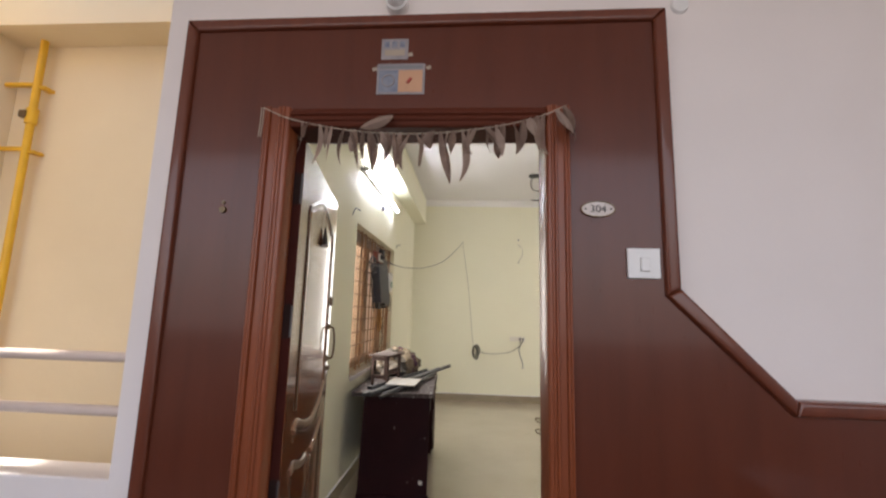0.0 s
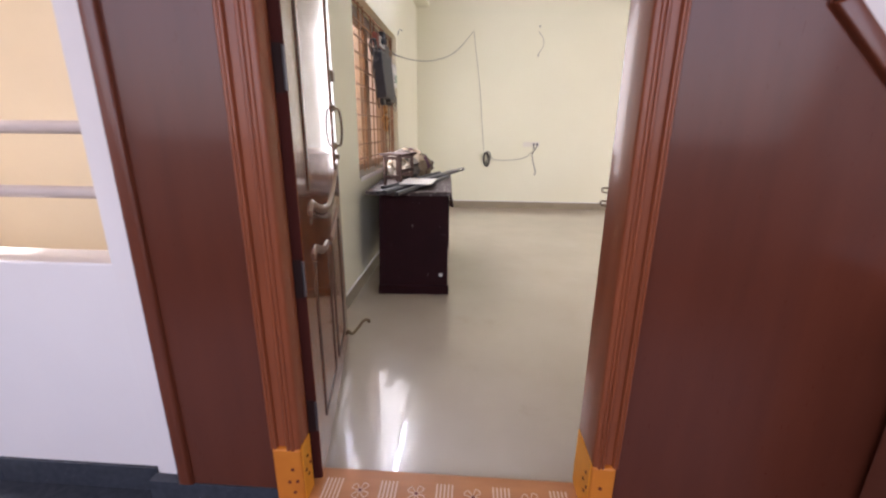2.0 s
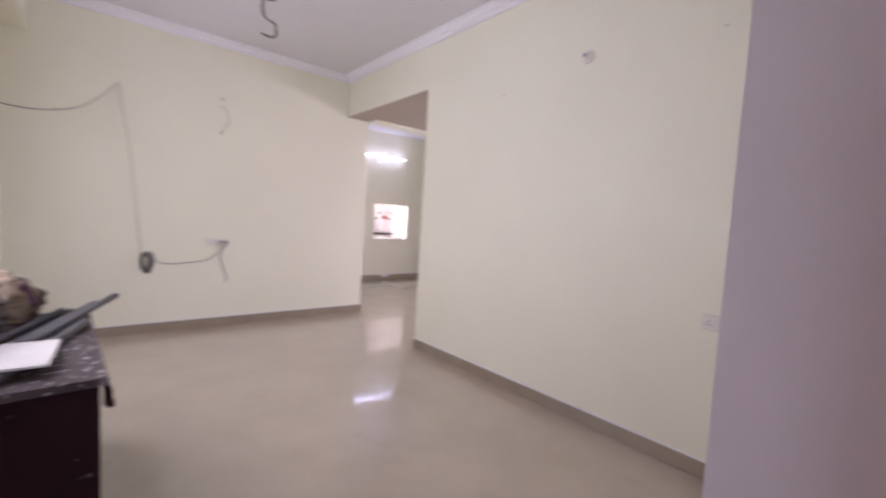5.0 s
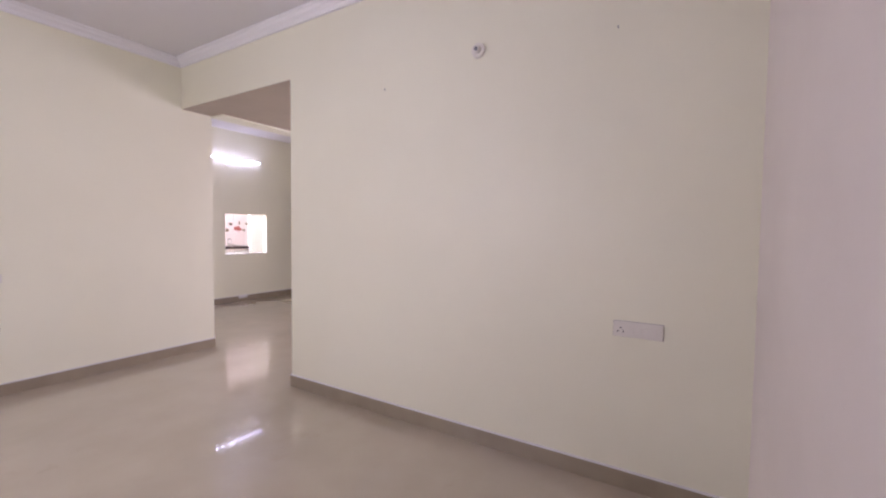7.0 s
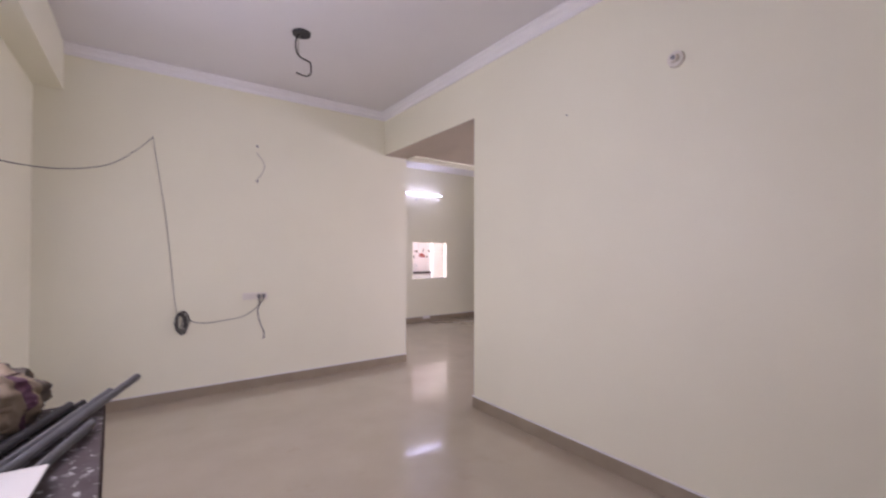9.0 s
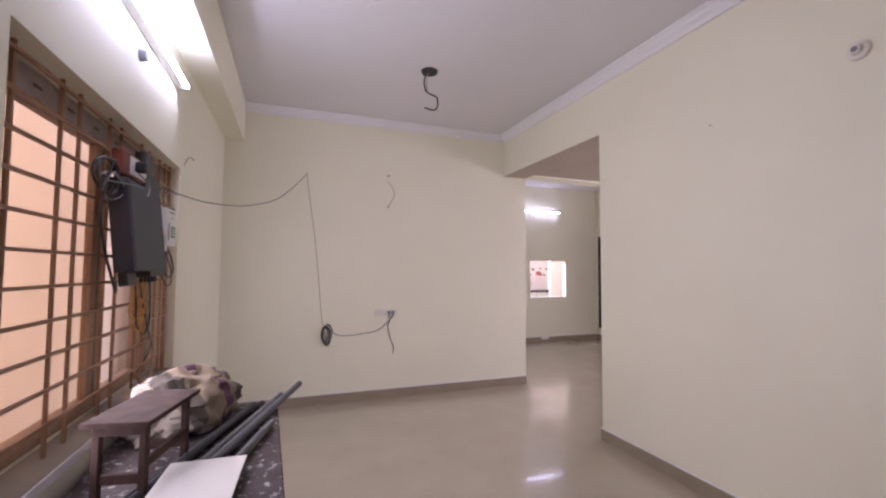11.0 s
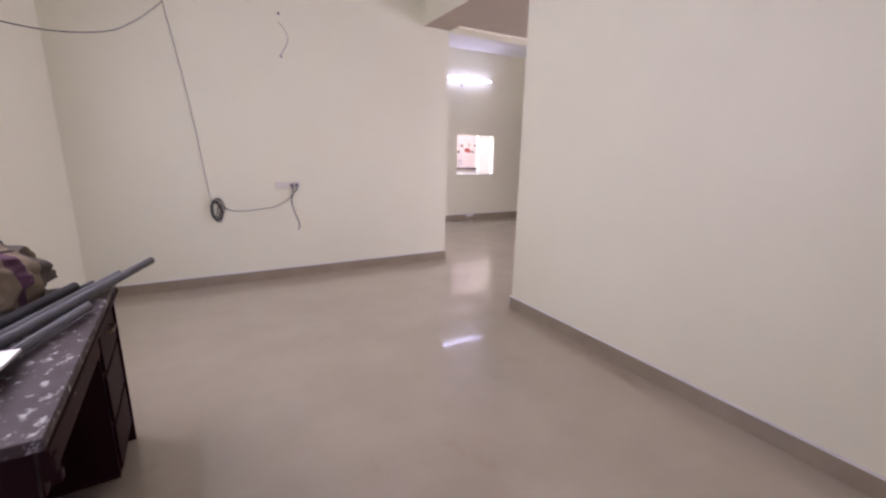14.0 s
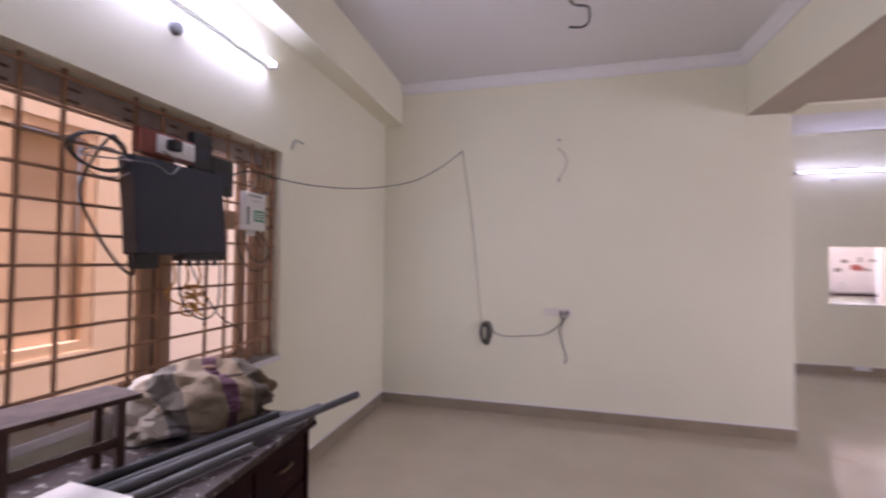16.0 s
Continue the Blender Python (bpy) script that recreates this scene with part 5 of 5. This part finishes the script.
for i in range(4):
    dd = part("door", box_mesh(4.40 + 0.67 * i, 5.04 + 0.67 * i, 10.06, 10.08, 0.1, 0.9, bevel=0.004), WHITE, counter)
    part("handle", rod((4.98 + 0.67 * i, 10.045, 0.6), (4.98 + 0.67 * i, 10.045, 0.75), 0.007, seg=8), STEEL, dd)
tap = thing("kitchen_tap", "small steel kitchen tap at the counter", "tap")
part("spout", sweep([(6.49, 10.45, 0.985), (6.49, 10.45, 1.12), (6.49, 10.40, 1.17), (6.49, 10.33, 1.15), (6.49, 10.31, 1.10)], 0.012, 8), STEEL, tap, smooth=True)
part("lever", rod((6.49, 10.45, 1.05), (6.57, 10.42, 1.07), 0.008, seg=8), STEEL, tap)
backs = thing("kitchen_wall_tiles", "pale glazed kitchen wall tiles with fruit motifs", "tiles", kind="structure")
TILE_ME = None
for i in range(8):
    for j in range(4):
        x0, z0 = 4.62 + 0.30 * i, 1.0 + 0.30 * j
        if TILE_ME is None:
            TILE_ME = mesh_of("tile", box_mesh(0, 0.296, -0.008, 0, 0, 0.296, bevel=0.002), KTILE)
        ob = new("tile", TILE_ME)
        ob.parent = backs
        ob.matrix_basis = pose(x0, 10.599, z0)
mrng = random.Random(3)
for x, z, w, mat in ((6.544, 1.367, 0.10, FRUIT2), (6.81, 1.41, 0.15, FRUIT), (6.88, 1.385, 0.09, FRUIT), (6.98, 1.37, 0.07, FRUIT2), (6.645, 1.517, 0.09, FRUIT2), (6.865, 1.57, 0.05, FRUIT2), (6.865, 1.525, 0.05, FRUIT2), (7.05, 1.53, 0.07, FRUIT2), (6.30, 1.40, 0.13, FRUIT), (6.15, 1.52, 0.08, FRUIT2)):
    bmo = bmesh.new()
    bmesh.ops.create_uvsphere(bmo, u_segments=14, v_segments=8, radius=1)
    for v in bmo.verts:
        v.co = Vector((v.co.x * w * 0.6, v.co.y * 0.003, v.co.z * w * 0.38 * (1 + 0.3 * math.sin(v.co.x * 6))))
    mo = part("motif", bmo, mat, backs, "printed fruit motif", True)
    mo.matrix_basis = pose(x, 10.590, z, 0, mrng.uniform(-25, 25), 0)
